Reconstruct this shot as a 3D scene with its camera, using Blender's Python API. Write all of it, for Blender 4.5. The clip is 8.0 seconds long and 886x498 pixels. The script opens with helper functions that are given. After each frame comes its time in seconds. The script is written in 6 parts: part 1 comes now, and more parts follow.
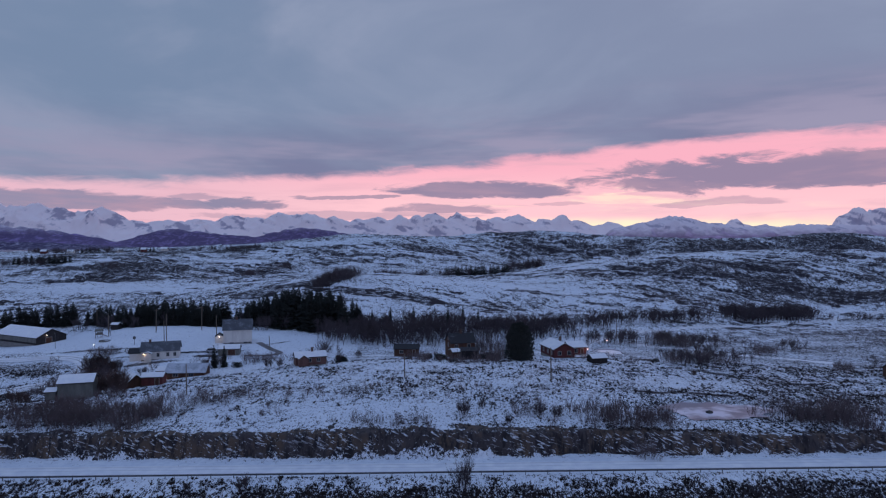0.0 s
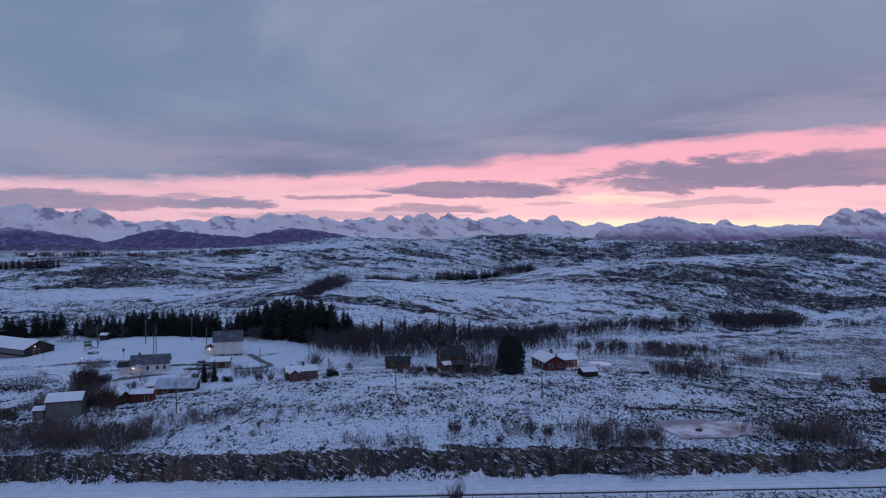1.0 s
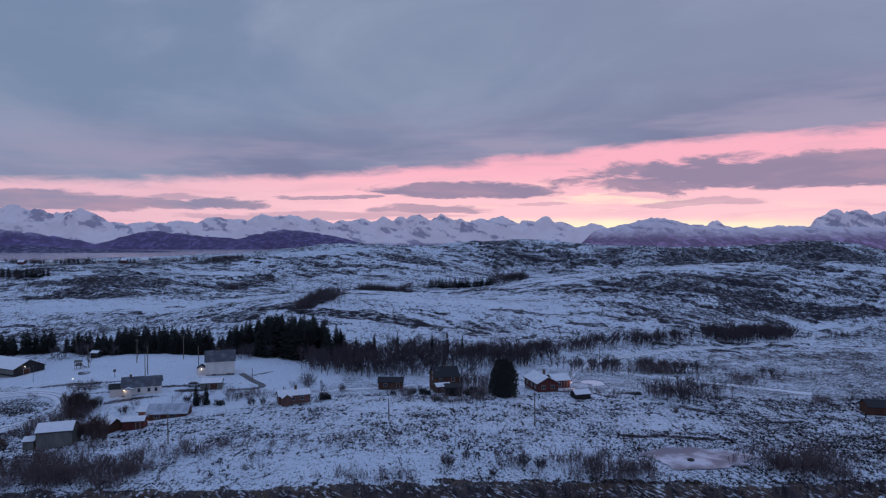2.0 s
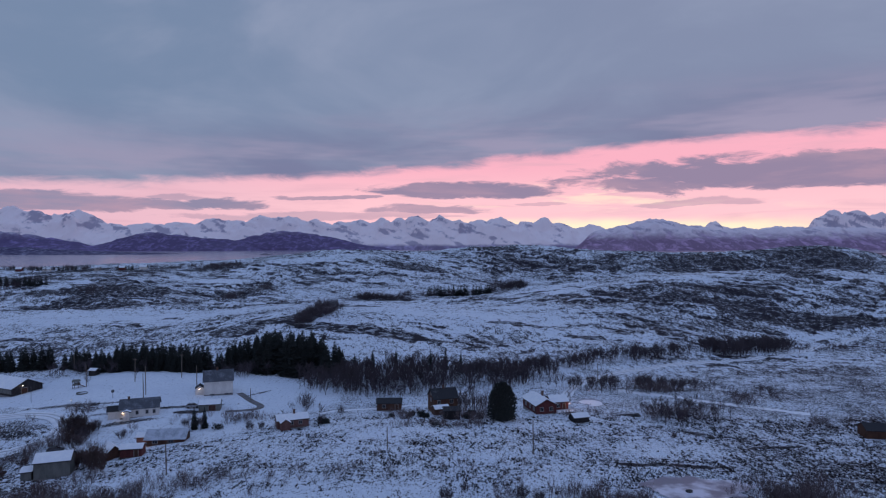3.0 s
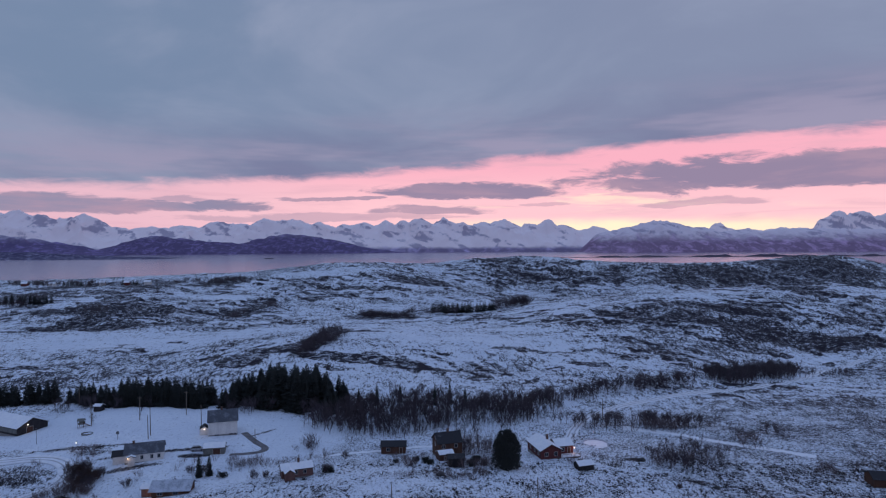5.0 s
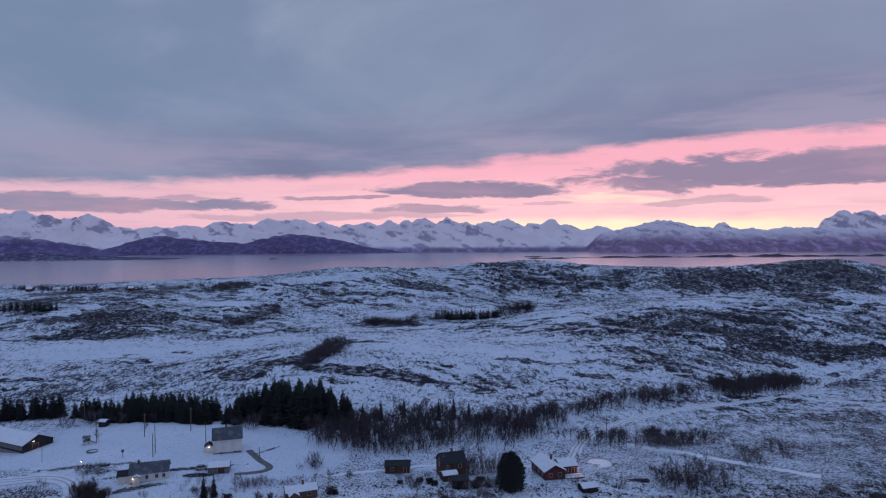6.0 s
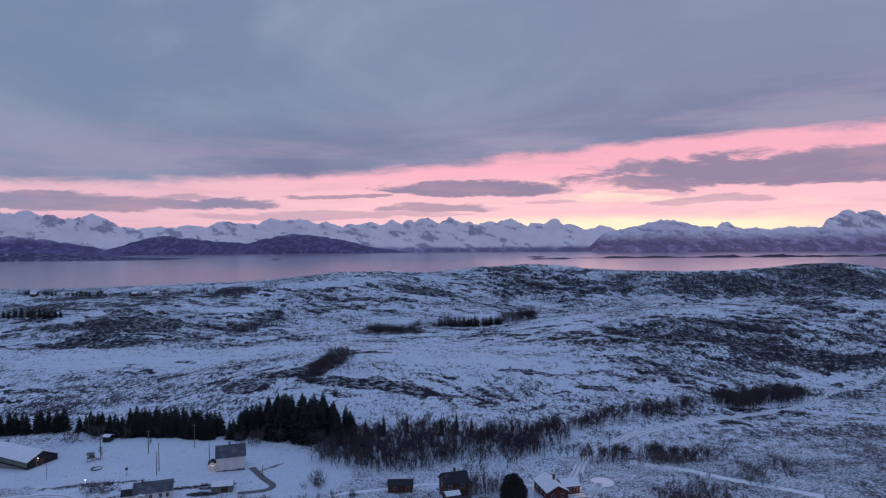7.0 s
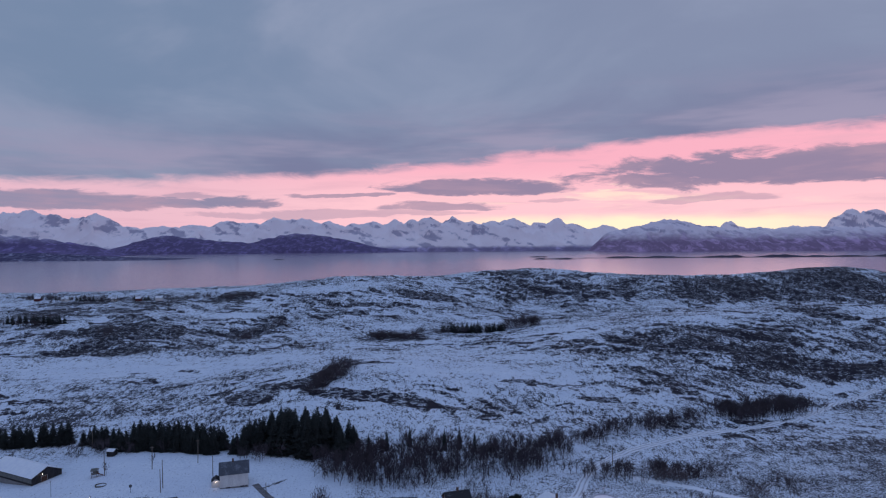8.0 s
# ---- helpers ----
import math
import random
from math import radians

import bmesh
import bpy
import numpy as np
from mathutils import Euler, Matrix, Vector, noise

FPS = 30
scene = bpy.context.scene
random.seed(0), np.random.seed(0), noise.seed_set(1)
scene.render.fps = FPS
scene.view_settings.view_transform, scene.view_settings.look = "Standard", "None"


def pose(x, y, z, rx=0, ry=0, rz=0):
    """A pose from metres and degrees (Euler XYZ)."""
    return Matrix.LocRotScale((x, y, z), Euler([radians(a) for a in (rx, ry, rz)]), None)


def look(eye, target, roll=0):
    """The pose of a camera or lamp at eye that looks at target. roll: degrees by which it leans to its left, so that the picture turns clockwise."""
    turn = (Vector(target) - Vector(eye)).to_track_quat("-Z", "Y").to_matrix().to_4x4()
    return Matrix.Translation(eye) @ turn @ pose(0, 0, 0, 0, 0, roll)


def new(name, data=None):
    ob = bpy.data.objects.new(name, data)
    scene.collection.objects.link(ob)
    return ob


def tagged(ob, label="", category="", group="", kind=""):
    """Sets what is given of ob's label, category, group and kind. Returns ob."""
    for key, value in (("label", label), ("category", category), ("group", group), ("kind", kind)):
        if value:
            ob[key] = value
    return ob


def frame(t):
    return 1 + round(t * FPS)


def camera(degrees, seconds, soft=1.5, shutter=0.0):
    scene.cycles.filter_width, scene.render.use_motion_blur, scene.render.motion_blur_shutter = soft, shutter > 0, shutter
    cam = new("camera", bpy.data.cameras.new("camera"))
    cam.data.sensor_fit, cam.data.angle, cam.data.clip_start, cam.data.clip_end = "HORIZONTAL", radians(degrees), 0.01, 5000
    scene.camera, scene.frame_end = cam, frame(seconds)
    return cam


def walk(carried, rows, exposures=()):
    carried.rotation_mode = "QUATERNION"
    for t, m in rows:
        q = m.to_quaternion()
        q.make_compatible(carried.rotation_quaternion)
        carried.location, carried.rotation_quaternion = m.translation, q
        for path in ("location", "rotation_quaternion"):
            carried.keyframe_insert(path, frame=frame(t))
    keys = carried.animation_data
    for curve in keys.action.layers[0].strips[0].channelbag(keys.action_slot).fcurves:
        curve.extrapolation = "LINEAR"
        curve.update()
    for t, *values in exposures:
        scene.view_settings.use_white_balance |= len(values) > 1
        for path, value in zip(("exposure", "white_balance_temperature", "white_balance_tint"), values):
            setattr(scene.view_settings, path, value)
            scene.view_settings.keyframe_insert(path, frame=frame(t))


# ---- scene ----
cam = camera(70.0, 8.0, soft=1.2)
# seconds, place in metres, heading, pitch and lean in degrees: a drone that climbs straight up
ROWS = [
    (0.0, -0.000, -0.000, 41.000, -0.000, -0.743, -0.058),
    (0.5, -0.034, 0.051, 41.914, -0.203, -0.777, -0.055),
    (1.0, -0.006, 0.019, 44.995, -0.793, -0.766, -0.057),
    (1.5, -0.014, 0.026, 48.200, -1.232, -0.742, -0.052),
    (3.0, 0.065, 0.138, 57.982, -1.576, -0.706, 0.054),
    (3.5, 0.113, 0.225, 61.282, -1.535, -0.686, 0.111),
    (4.0, 0.155, 0.394, 64.621, -1.463, -0.652, 0.172),
    (4.5, 0.161, 0.504, 67.949, -1.367, -0.629, 0.222),
    (6.0, 0.014, 0.588, 77.914, -0.932, -0.748, 0.299),
    (6.5, 0.073, 0.528, 81.210, -0.802, -0.815, 0.316),
    (7.0, 0.143, 0.549, 84.515, -0.662, -0.849, 0.329),
    (7.5, 0.162, 0.628, 87.756, -0.525, -0.901, 0.326),
    (8.0, 0.111, 0.706, 90.945, -0.408, -0.970, 0.334),
]
walk(cam, [(t, pose(x, y, z, 90 + pitch, lean, turn)) for t, x, y, z, turn, pitch, lean in ROWS])


# ---- sky and light ----
def node(tree, kind, *ins, **props):
    """A shader node; ins are values or sockets for its inputs in order (None: leave)."""
    n = tree.nodes.new(kind)
    for key, value in props.items():
        if key == "operation":
            n.operation = value
        elif key == "blend":
            n.blend_type = value
        elif key == "data":
            n.data_type = value
        elif key == "dims":
            n.noise_dimensions = value
        elif key == "mode":
            n.interpolation_type = value
    for slot, value in zip(n.inputs, ins):
        if value is None:
            continue
        if isinstance(value, bpy.types.NodeSocket):
            tree.links.new(value, slot)
        else:
            slot.default_value = value
    return n


def calc(tree, op, a, b=0.0, c=0.0):
    return node(tree, "ShaderNodeMath", a, b, c, operation=op).outputs[0]


def ease(tree, v, low, high, to_low=0.0, to_high=1.0):
    return node(tree, "ShaderNodeMapRange", v, low, high, to_low, to_high, mode="SMOOTHSTEP").outputs[0]


def blend(tree, f, a, b, mode="MIX"):
    n = tree.nodes.new("ShaderNodeMix")
    n.data_type, n.blend_type = "RGBA", mode
    for slot, value in ((0, f), (6, a), (7, b)):
        if isinstance(value, bpy.types.NodeSocket):
            tree.links.new(value, n.inputs[slot])
        else:
            n.inputs[slot].default_value = (*value, 1) if isinstance(value, tuple) and len(value) == 3 else value
    return n.outputs[2]


def grain(tree, vec, scale, detail=2.0, rough=0.5, squash=(1, 1, 1), warp=0.0):
    m = node(tree, "ShaderNodeMapping", vec)
    m.inputs[3].default_value = squash
    n = tree.nodes.new("ShaderNodeTexNoise")
    tree.links.new(m.outputs[0], n.inputs["Vector"])
    n.inputs["Scale"].default_value, n.inputs["Detail"].default_value = scale, detail
    n.inputs["Roughness"].default_value, n.inputs["Distortion"].default_value = rough, warp
    return n.outputs[0]


world = bpy.data.worlds.new("dusk_sky")
scene.world = world
world.use_nodes = True
sky = world.node_tree
sky.nodes.clear()
way = node(sky, "ShaderNodeSeparateXYZ", node(sky, "ShaderNodeTexCoord").outputs["Generated"])
wx, wy, wz = way.outputs
az = calc(sky, "MULTIPLY", calc(sky, "ARCTAN2", wx, wy), 57.296)
el = calc(sky, "MULTIPLY_ADD", calc(sky, "ARCSINE", wz), 57.296, 0.3)
place = node(sky, "ShaderNodeCombineXYZ", az, el, 0.0).outputs[0]
drift = calc(sky, "SUBTRACT", grain(sky, place, 0.16, 5, 0.55, (0.35, 1.3, 1)), 0.5)
fine = calc(sky, "SUBTRACT", grain(sky, place, 0.55, 4, 0.6, (0.3, 1.5, 1)), 0.5)
elw = calc(sky, "MULTIPLY_ADD", drift, 1.6, calc(sky, "MULTIPLY_ADD", fine, 0.9, el))
azw = calc(sky, "MULTIPLY_ADD", drift, 5.0, az)

# the clear band under the cloud: yellow at the sunrise, pink above and to both sides
glow = ease(sky, calc(sky, "ABSOLUTE", calc(sky, "SUBTRACT", az, 18.0)), 24.0, 6.0)
low = ease(sky, elw, 2.6, 1.5)
pink = blend(sky, ease(sky, el, 3.0, 7.5), (1.03, 0.60, 0.66), (0.97, 0.46, 0.57))
pink = blend(sky, ease(sky, az, 0.0, -32.0), pink, (0.82, 0.50, 0.60))
wisps = ease(sky, grain(sky, place, 0.5, 5, 0.6, (0.16, 1.6, 1), 0.5), 0.48, 0.72)
pink = blend(sky, calc(sky, "MULTIPLY", wisps, 0.55), pink, (0.72, 0.42, 0.52))
flare = calc(sky, "MULTIPLY", ease(sky, grain(sky, place, 0.45, 5, 0.6, (0.2, 1.8, 1), 0.5), 0.52, 0.66), ease(sky, calc(sky, "ABSOLUTE", calc(sky, "SUBTRACT", el, 4.2)), 1.8, 0.3))
pink = blend(sky, calc(sky, "MULTIPLY", flare, calc(sky, "MULTIPLY", glow, 0.7)), pink, (1.12, 0.86, 0.68))
clear = blend(sky, calc(sky, "MULTIPLY", glow, low), pink, (1.14, 0.93, 0.66))

# cloud bars: azimuth, height, half length, half thickness, degrees; and how dense
BARS = [
    (32.0, 5.5, 20.5, 1.9, 1.0), (4.2, 4.75, 9.6, 0.95, 1.0), (-8.4, 4.15, 4.6, 0.26, 0.8), (-31.0, 3.35, 13.0, 0.95, 0.9),
    (-17.0, 3.55, 3.6, 0.62, 0.95), (0.3, 3.05, 6.5, 0.55, 0.75), (23.5, 3.45, 4.5, 0.42, 0.45), (-21.0, 4.1, 2.6, 0.3, 0.5),
    (10.4, 3.6, 2.2, 0.22, 0.4), (-9.0, 2.5, 12.0, 0.5, 0.45),
]
ragged = calc(sky, "SUBTRACT", grain(sky, place, 0.75, 6, 0.62, (0.35, 1.3, 1), 0.7), 0.5)
streak0 = grain(sky, place, 0.4, 5, 0.6, (0.25, 1.5, 1), 0.3)
bars = 0.0
for a, e, ra, re, dense in BARS:
    u = calc(sky, "DIVIDE", calc(sky, "SUBTRACT", azw, a), ra)
    v = calc(sky, "DIVIDE", calc(sky, "SUBTRACT", elw, e), re)
    v = calc(sky, "MAXIMUM", v, calc(sky, "MULTIPLY", v, -1.6))
    r = calc(sky, "ADD", calc(sky, "POWER", calc(sky, "ABSOLUTE", u), 2.0), calc(sky, "POWER", calc(sky, "ABSOLUTE", v), 2.0))
    bars = calc(sky, "MAXIMUM", bars, calc(sky, "MULTIPLY", ease(sky, calc(sky, "MULTIPLY_ADD", ragged, 2.6, r), 1.15, 0.6), dense))
bar_tint = blend(sky, ease(sky, az, -30.0, 5.0), (0.25, 0.25, 0.385), (0.31, 0.245, 0.37))
bar_tint = blend(sky, ease(sky, streak0, 0.40, 0.68), bar_tint, (0.42, 0.29, 0.40))
shown = blend(sky, bars, clear, bar_tint)

# the cloud deck, whose lower edge climbs to the right
turn = node(sky, "ShaderNodeClamp", calc(sky, "MULTIPLY", az, 0.0471), -1.7, 1.7).outputs[0]
edge = calc(sky, "MULTIPLY_ADD", calc(sky, "SINE", turn), 1.95, 6.98)
over = calc(sky, "SUBTRACT", calc(sky, "MULTIPLY_ADD", ragged, 1.3, elw), edge)
deck = ease(sky, over, -0.55, 0.45)
billow = grain(sky, place, 0.085, 5, 0.55, (0.45, 1.25, 1), 0.6)
streak = grain(sky, place, 0.2, 4, 0.55, (0.22, 1.6, 1))
deck_tint = blend(sky, ease(sky, az, -30.0, 30.0), (0.184, 0.254, 0.394), (0.235, 0.276, 0.414))
deck_tint = blend(sky, ease(sky, over, 7.0, 0.0), deck_tint, (0.197, 0.211, 0.348))
deck_tint = blend(sky, ease(sky, billow, 0.38, 0.72), deck_tint, (0.285, 0.334, 0.477))
deck_tint = blend(sky, calc(sky, "MULTIPLY", ease(sky, streak, 0.42, 0.62), ease(sky, over, 6.0, 0.5)), deck_tint, (0.33, 0.31, 0.45))
deck_tint = blend(sky, ease(sky, wy, 0.15, -0.5), deck_tint, (0.255, 0.285, 0.44))
deck_tint = blend(sky, ease(sky, el, 24.0, 50.0), deck_tint, (0.245, 0.355, 0.625))
# away from the sunrise the cloud closes
deck = calc(sky, "MAXIMUM", deck, ease(sky, wy, 0.45, 0.1))
shown = blend(sky, deck, shown, deck_tint)
# below the horizon
shown = blend(sky, ease(sky, el, 0.0, -2.0), shown, (0.16, 0.16, 0.24))
back = node(sky, "ShaderNodeBackground", shown, 1.0)
sky.links.new(back.outputs[0], node(sky, "ShaderNodeOutputWorld").inputs[0])

# faint wide light from the bright band at sunrise
dawn = bpy.data.lights.new("dawn", "SUN")
dawn.energy, dawn.angle, dawn.color = 0.10, radians(30), (1.0, 0.62, 0.62)
sun = new("dawn", dawn)
sun.matrix_world = look((1500, 4500, 900), (0, 0, 0))


# ---- the lie of the land ----
# swells of the ground: x, y, half width, half depth, height
SWELLS_NEAR = [
    (0, 130, 59, 28, 3.4),
    (-92, 130, 59, 28, 3.3),
    (110, 130, 59, 28, 2.8),
    (0, 165, 63, 30, 5.2),
    (-117, 165, 33, 30, -5.3),
    (0, 200, 38, 35, -0.6),
    (-57, 200, 38, 35, -0.8),
    (57, 200, 38, 35, 1),
    (104, 245, 50, 45, -2.2),
    (-104, 245, 50, 45, 5),
    (-174, 245, 50, 45, -4.6),
    (212, 300, 105, 50, -5.3),
    (0, 300, 55, 50, 4.9),
    (-212, 300, 55, 50, 3.5),
    (-85, 300, 55, 50, -4.1),
]
# heights of the hills: distance north, then the height at even steps from the west edge of the land to the east
HILLS_LOW = [
    (225, (3.6, 1.5, 0.5, 2.2, 5, 6.7, 5.4, 3.3, 3.2, 4, 4.5, 4.2, 3.1, 2.9, 3, 3.1, 3.5, 3.6, 3.3)),
    (260, (5.3, 3.6, 2.3, 2.8, 4.9, 7.4, 8.7, 8.1, 6.8, 6.3, 6.2, 5, 2.8, 1.6, 2.2, 2.6, 2.9, 2.7, 2.4)),
    (295, (6.3, 5.8, 5.5, 6.1, 7.6, 10.3, 15, 18, 16, 11.1, 8.3, 7.1, 5.2, 2.5, 1.5, 2.1, 2.1, 1.8, 2.2)),
    (330, (7, 7.8, 8.5, 9.2, 9.7, 11.6, 17.2, 22.5, 24.4, 19.6, 13.9, 11.3, 10.2, 5.4, 0.8, -1.8, -1.5, 0.9, 4.1)),
    (375, (7.5, 8.8, 10, 10.7, 9.6, 9.4, 14.5, 20.1, 22.5, 19.9, 16.2, 16.6, 16.7, 8.5, 1.3, -3.4, -1.7, 3.5, 7.8)),
]
HILLS_MID = [
    (425, (7.9, 9.4, 10.4, 10.8, 11.2, 10.8, 12.2, 15.8, 18.1, 14.9, 14.7, 21.8, 28.3, 25.7, 19.9, 16.9, 15, 13.3, 11.7)),
    (485, (8.8, 11.1, 13.8, 18, 23.5, 20.5, 12.4, 11.5, 11.7, 10.2, 16, 25.8, 33, 36.5, 37.6, 37.2, 31.3, 22.8, 15.3)),
    (550, (11.3, 14.3, 18.1, 23.7, 28.8, 25.7, 17, 15.9, 12.5, 10.2, 15.4, 21.3, 24, 26.9, 30.9, 32.6, 29.8, 24.3, 18.3)),
    (620, (15.6, 18.4, 21.4, 25, 28.6, 29.2, 28.8, 31.1, 29.7, 22.5, 13.5, 11.3, 12.2, 12.9, 14.4, 16.5, 18, 18.7, 18.7)),
    (690, (20.5, 22.9, 25.3, 27.8, 30.6, 32.9, 36.1, 44.6, 50.5, 38.7, 23.2, 19.1, 24.1, 23.3, 14.3, 11.4, 12.7, 15, 15.6)),
]
HILLS_RIDGE = [
    (750, (24.2, 26.2, 27.7, 28.9, 31.9, 35.6, 37.4, 45.2, 52, 47.5, 58.8, 55.7, 51.5, 50.9, 40.7, 41, 32, 20.5, 9.8)),
    (810, (25.4, 26.1, 25.8, 23.8, 26.4, 29.6, 29.1, 27, 30.1, 38.7, 54.2, 49.7, 38, 37.8, 49, 64.7, 49.9, 25.8, 5.3)),
    (880, (23.3, 19.9, 15.9, 12.1, 12, 11.2, 10.3, 9.5, 11.5, 16.5, 21.4, 18.5, 13, 13.7, 23.5, 33.6, 29.5, 18.2, 5.5)),
    (960, (19.3, 10.3, 2.3, -2.2, -3.6, -3.8, -3.1, -2.1, -1.9, -2.8, -4.1, -4.4, -4.1, -4.2, -4.7, -4.4, -1.8, 2.8, 6.8)),
]
SEA = -1.0
ROAD_Z = 1.5


def lattice(ix, iy, seed):
    h = np.sin(ix * 127.1 + iy * 311.7 + seed * 74.7) * 43758.5453
    return h - np.floor(h)


def value_noise(x, y, seed=0):
    ix, iy = np.floor(x), np.floor(y)
    fx, fy = x - ix, y - iy
    fx, fy = fx * fx * (3 - 2 * fx), fy * fy * (3 - 2 * fy)
    a, b = lattice(ix, iy, seed), lattice(ix + 1, iy, seed)
    c, d = lattice(ix, iy + 1, seed), lattice(ix + 1, iy + 1, seed)
    return (a * (1 - fx) + b * fx) * (1 - fy) + (c * (1 - fx) + d * fx) * fy


def fbm(x, y, octaves=4, seed=0):
    """Noise about 0, within about 1."""
    total, amp, norm = 0, 1.0, 0
    for k in range(octaves):
        total = total + amp * (2 * value_noise(x, y, seed + k) - 1)
        norm += amp
        amp *= 0.5
        x, y = 1.97 * x + 0.31 * y + 13.7, 1.97 * y - 0.31 * x + 7.1
    return total / norm * 1.5


def smooth(a, b, v):
    s = np.clip((v - a) / (b - a), 0, 1)
    return s * s * (3 - 2 * s)


def blob(x, y, cx, cy, rx, ry, turn=0.0):
    c, s = math.cos(radians(turn)), math.sin(radians(turn))
    u, v = (x - cx) * c + (y - cy) * s, (y - cy) * c - (x - cx) * s
    return np.exp(-(u / rx) ** 2 - (v / ry) ** 2)


def rail_line(x):
    return 105.8 + 0.035 * x


def cut_line(x):
    """The foot of the rock cutting beside the road."""
    return 115.7 + 0.03 * x + 0.9 * fbm(x / 9.0, x * 0 + 3.1, 3, 5)


def spline_weights(f):
    return ((1 - f) ** 3 / 6, (3 * f**3 - 6 * f**2 + 4) / 6, (-3 * f**3 + 3 * f**2 + 3 * f + 1) / 6, f**3 / 6)


def hills(x, y):
    """The smooth form of the hills, through the rows of heights."""
    table = HILLS_LOW + HILLS_MID + HILLS_RIDGE
    high = np.array([row for _, row in table])
    n, m = high.shape
    r = np.interp(y, [d for d, _ in table], np.arange(n))
    c = (np.clip(x / (25 + 0.74 * np.maximum(y, 60)), -1.2, 1.2) + 1.2) / 2.4 * (m - 1)
    j, i = np.minimum(r.astype(int), n - 2), np.minimum(c.astype(int), m - 2)
    z = 0
    for p, wr in enumerate(spline_weights(r - j)):
        for q, wc in enumerate(spline_weights(c - i)):
            z = z + wr * wc * high[np.clip(j + p - 1, 0, n - 1), np.clip(i + q - 1, 0, m - 1)]
    return z


def swell(x, y):
    x, y = np.asarray(x, float), np.asarray(y, float)
    z = 0.06 + 0.018 * y
    for cx, cy, rx, ry, h in SWELLS_NEAR:
        z = z + h * np.exp(-((x - cx) / rx) ** 2 - ((y - cy) / ry) ** 2)
    return z + (hills(x, y) - z) * smooth(235, 275, y)


def rockiness(x, y):
    """Where bedrock breaks the ground into ledges, 0 to 1."""
    rock = 0.30 + 0.3 * smooth(0.1, 0.6, fbm(x / 120.0, y / 80.0, 3, 43))
    for cx, cy, rx, ry, _, dark in ROCKS_EAST + ROCKS_RIDGE + ROCKS_WEST:
        rock = rock + 0.9 * dark * blob(x, y, cx, cy, 1.3 * rx, 1.3 * ry)
    for cx, cy, rx, ry in SMOOTH_SNOW:
        rock = rock * (1 - 0.85 * blob(x, y, cx, cy, rx, ry))
    return smooth(265, 290, y) * np.clip(rock, 0, 1)


# outcrops and heather slopes: x, y, half width, half depth, turn, how dark
ROCKS_EAST = [
    (131, 413, 18, 11, 0, 0.9), (157, 422, 34, 6, 0, 0.6), (186, 436, 39, 6.5, 0, 0.5), (285, 490, 22, 7.5, 0, 0.9), (295, 477, 19, 6, 0, 0.8), (195, 406, 25, 9.5, 0, 0.8),
    (232, 398, 39, 10.5, 0, 1.0), (257, 393, 28, 7.2, 0, 1.0), (282, 396, 11, 10.8, 0, 1.0), (300, 428, 19, 7, 0, 0.6), (165, 412, 22, 6.5, 0, 0.7), (224, 432, 39, 5, 0, 0.6),
    (119, 356, 25, 8.5, 0, 0.35), (81, 318, 10, 3.5, 0, 0.6), (146, 328, 18, 4.5, 0, 0.3), (92, 405, 22, 8, 0, 0.25),
]
ROCKS_RIDGE = [
    (480, 744, 52, 33, 0, 1),
    (351, 730, 39, 30.5, 0, 0.9),
    (275, 704, 21, 23.5, 0, 0.8),
    (111, 716, 38, 19, 0, 0.55),
    (166, 705, 38, 18, 0, 0.65),
    (74, 676, 18, 16, 0, 0.45),
    (76, 750, 20, 11, 0, 0.9),
    (136, 746, 40, 8.5, 0, 0.5),
    (319, 718, 96, 34, 0, 0.42),
    (130, 714, 70, 24.5, 0, 0.36),
    (427, 734, 39, 28.5, 0, 0.6),
    (30, 457, 24, 19, 0, 0.3),
]
ROCKS_WEST = [
    (-16, 654, 31, 13, 0, 0.95), (-53, 614, 35, 6.5, 10, 0.7), (-92, 580, 28, 6.5, 15, 0.65), (-254, 450, 12, 24, 0, 0.95), (-243, 490, 9, 45, 0, 0.95), (-261, 488, 15, 13, 0, 0.75),
    (-218, 497, 18, 24, 0, 0.75), (-226, 437, 18, 10, 0, 0.8), (-204, 446, 22, 10, 0, 0.7), (-190, 505, 20, 12, 0, 0.6), (-267, 436, 16, 8.5, 0, 0.4), (-261, 535, 14, 16, 0, 0.6),
    (-158, 515, 12, 30, 0, 0.65), (-146, 552, 14, 19.5, 0, 0.7), (-327, 519, 19, 11, 0, 0.5), (-40, 288, 8, 3, 0, 0.5),
]
ROCKS_SHORE = [
    (-357, 574, 31, 27, 0, 0.8), (-295, 570, 25, 15, 0, 0.7), (-205, 649, 23, 18, 0, 0.9), (-287, 641, 34, 22, 0, 0.7), (-361, 643, 46, 19, 0, 0.6), (-237, 628, 22, 11, 0, 0.5),
    (-31, 300, 34, 4.5, -4, 0.9), (-57, 324, 7, 20, -20, 0.8), (-88, 302, 14, 9, 0, 0.65), (-79, 311, 12, 6, 0, 0.7), (-109, 335, 6, 10.5, 0, 0.4), (-15, 292, 16, 3, 0, 0.4),
    (-9, 260, 9, 3, 0, 0.5), (-34, 505, 26, 22, 0, 0.7),
]
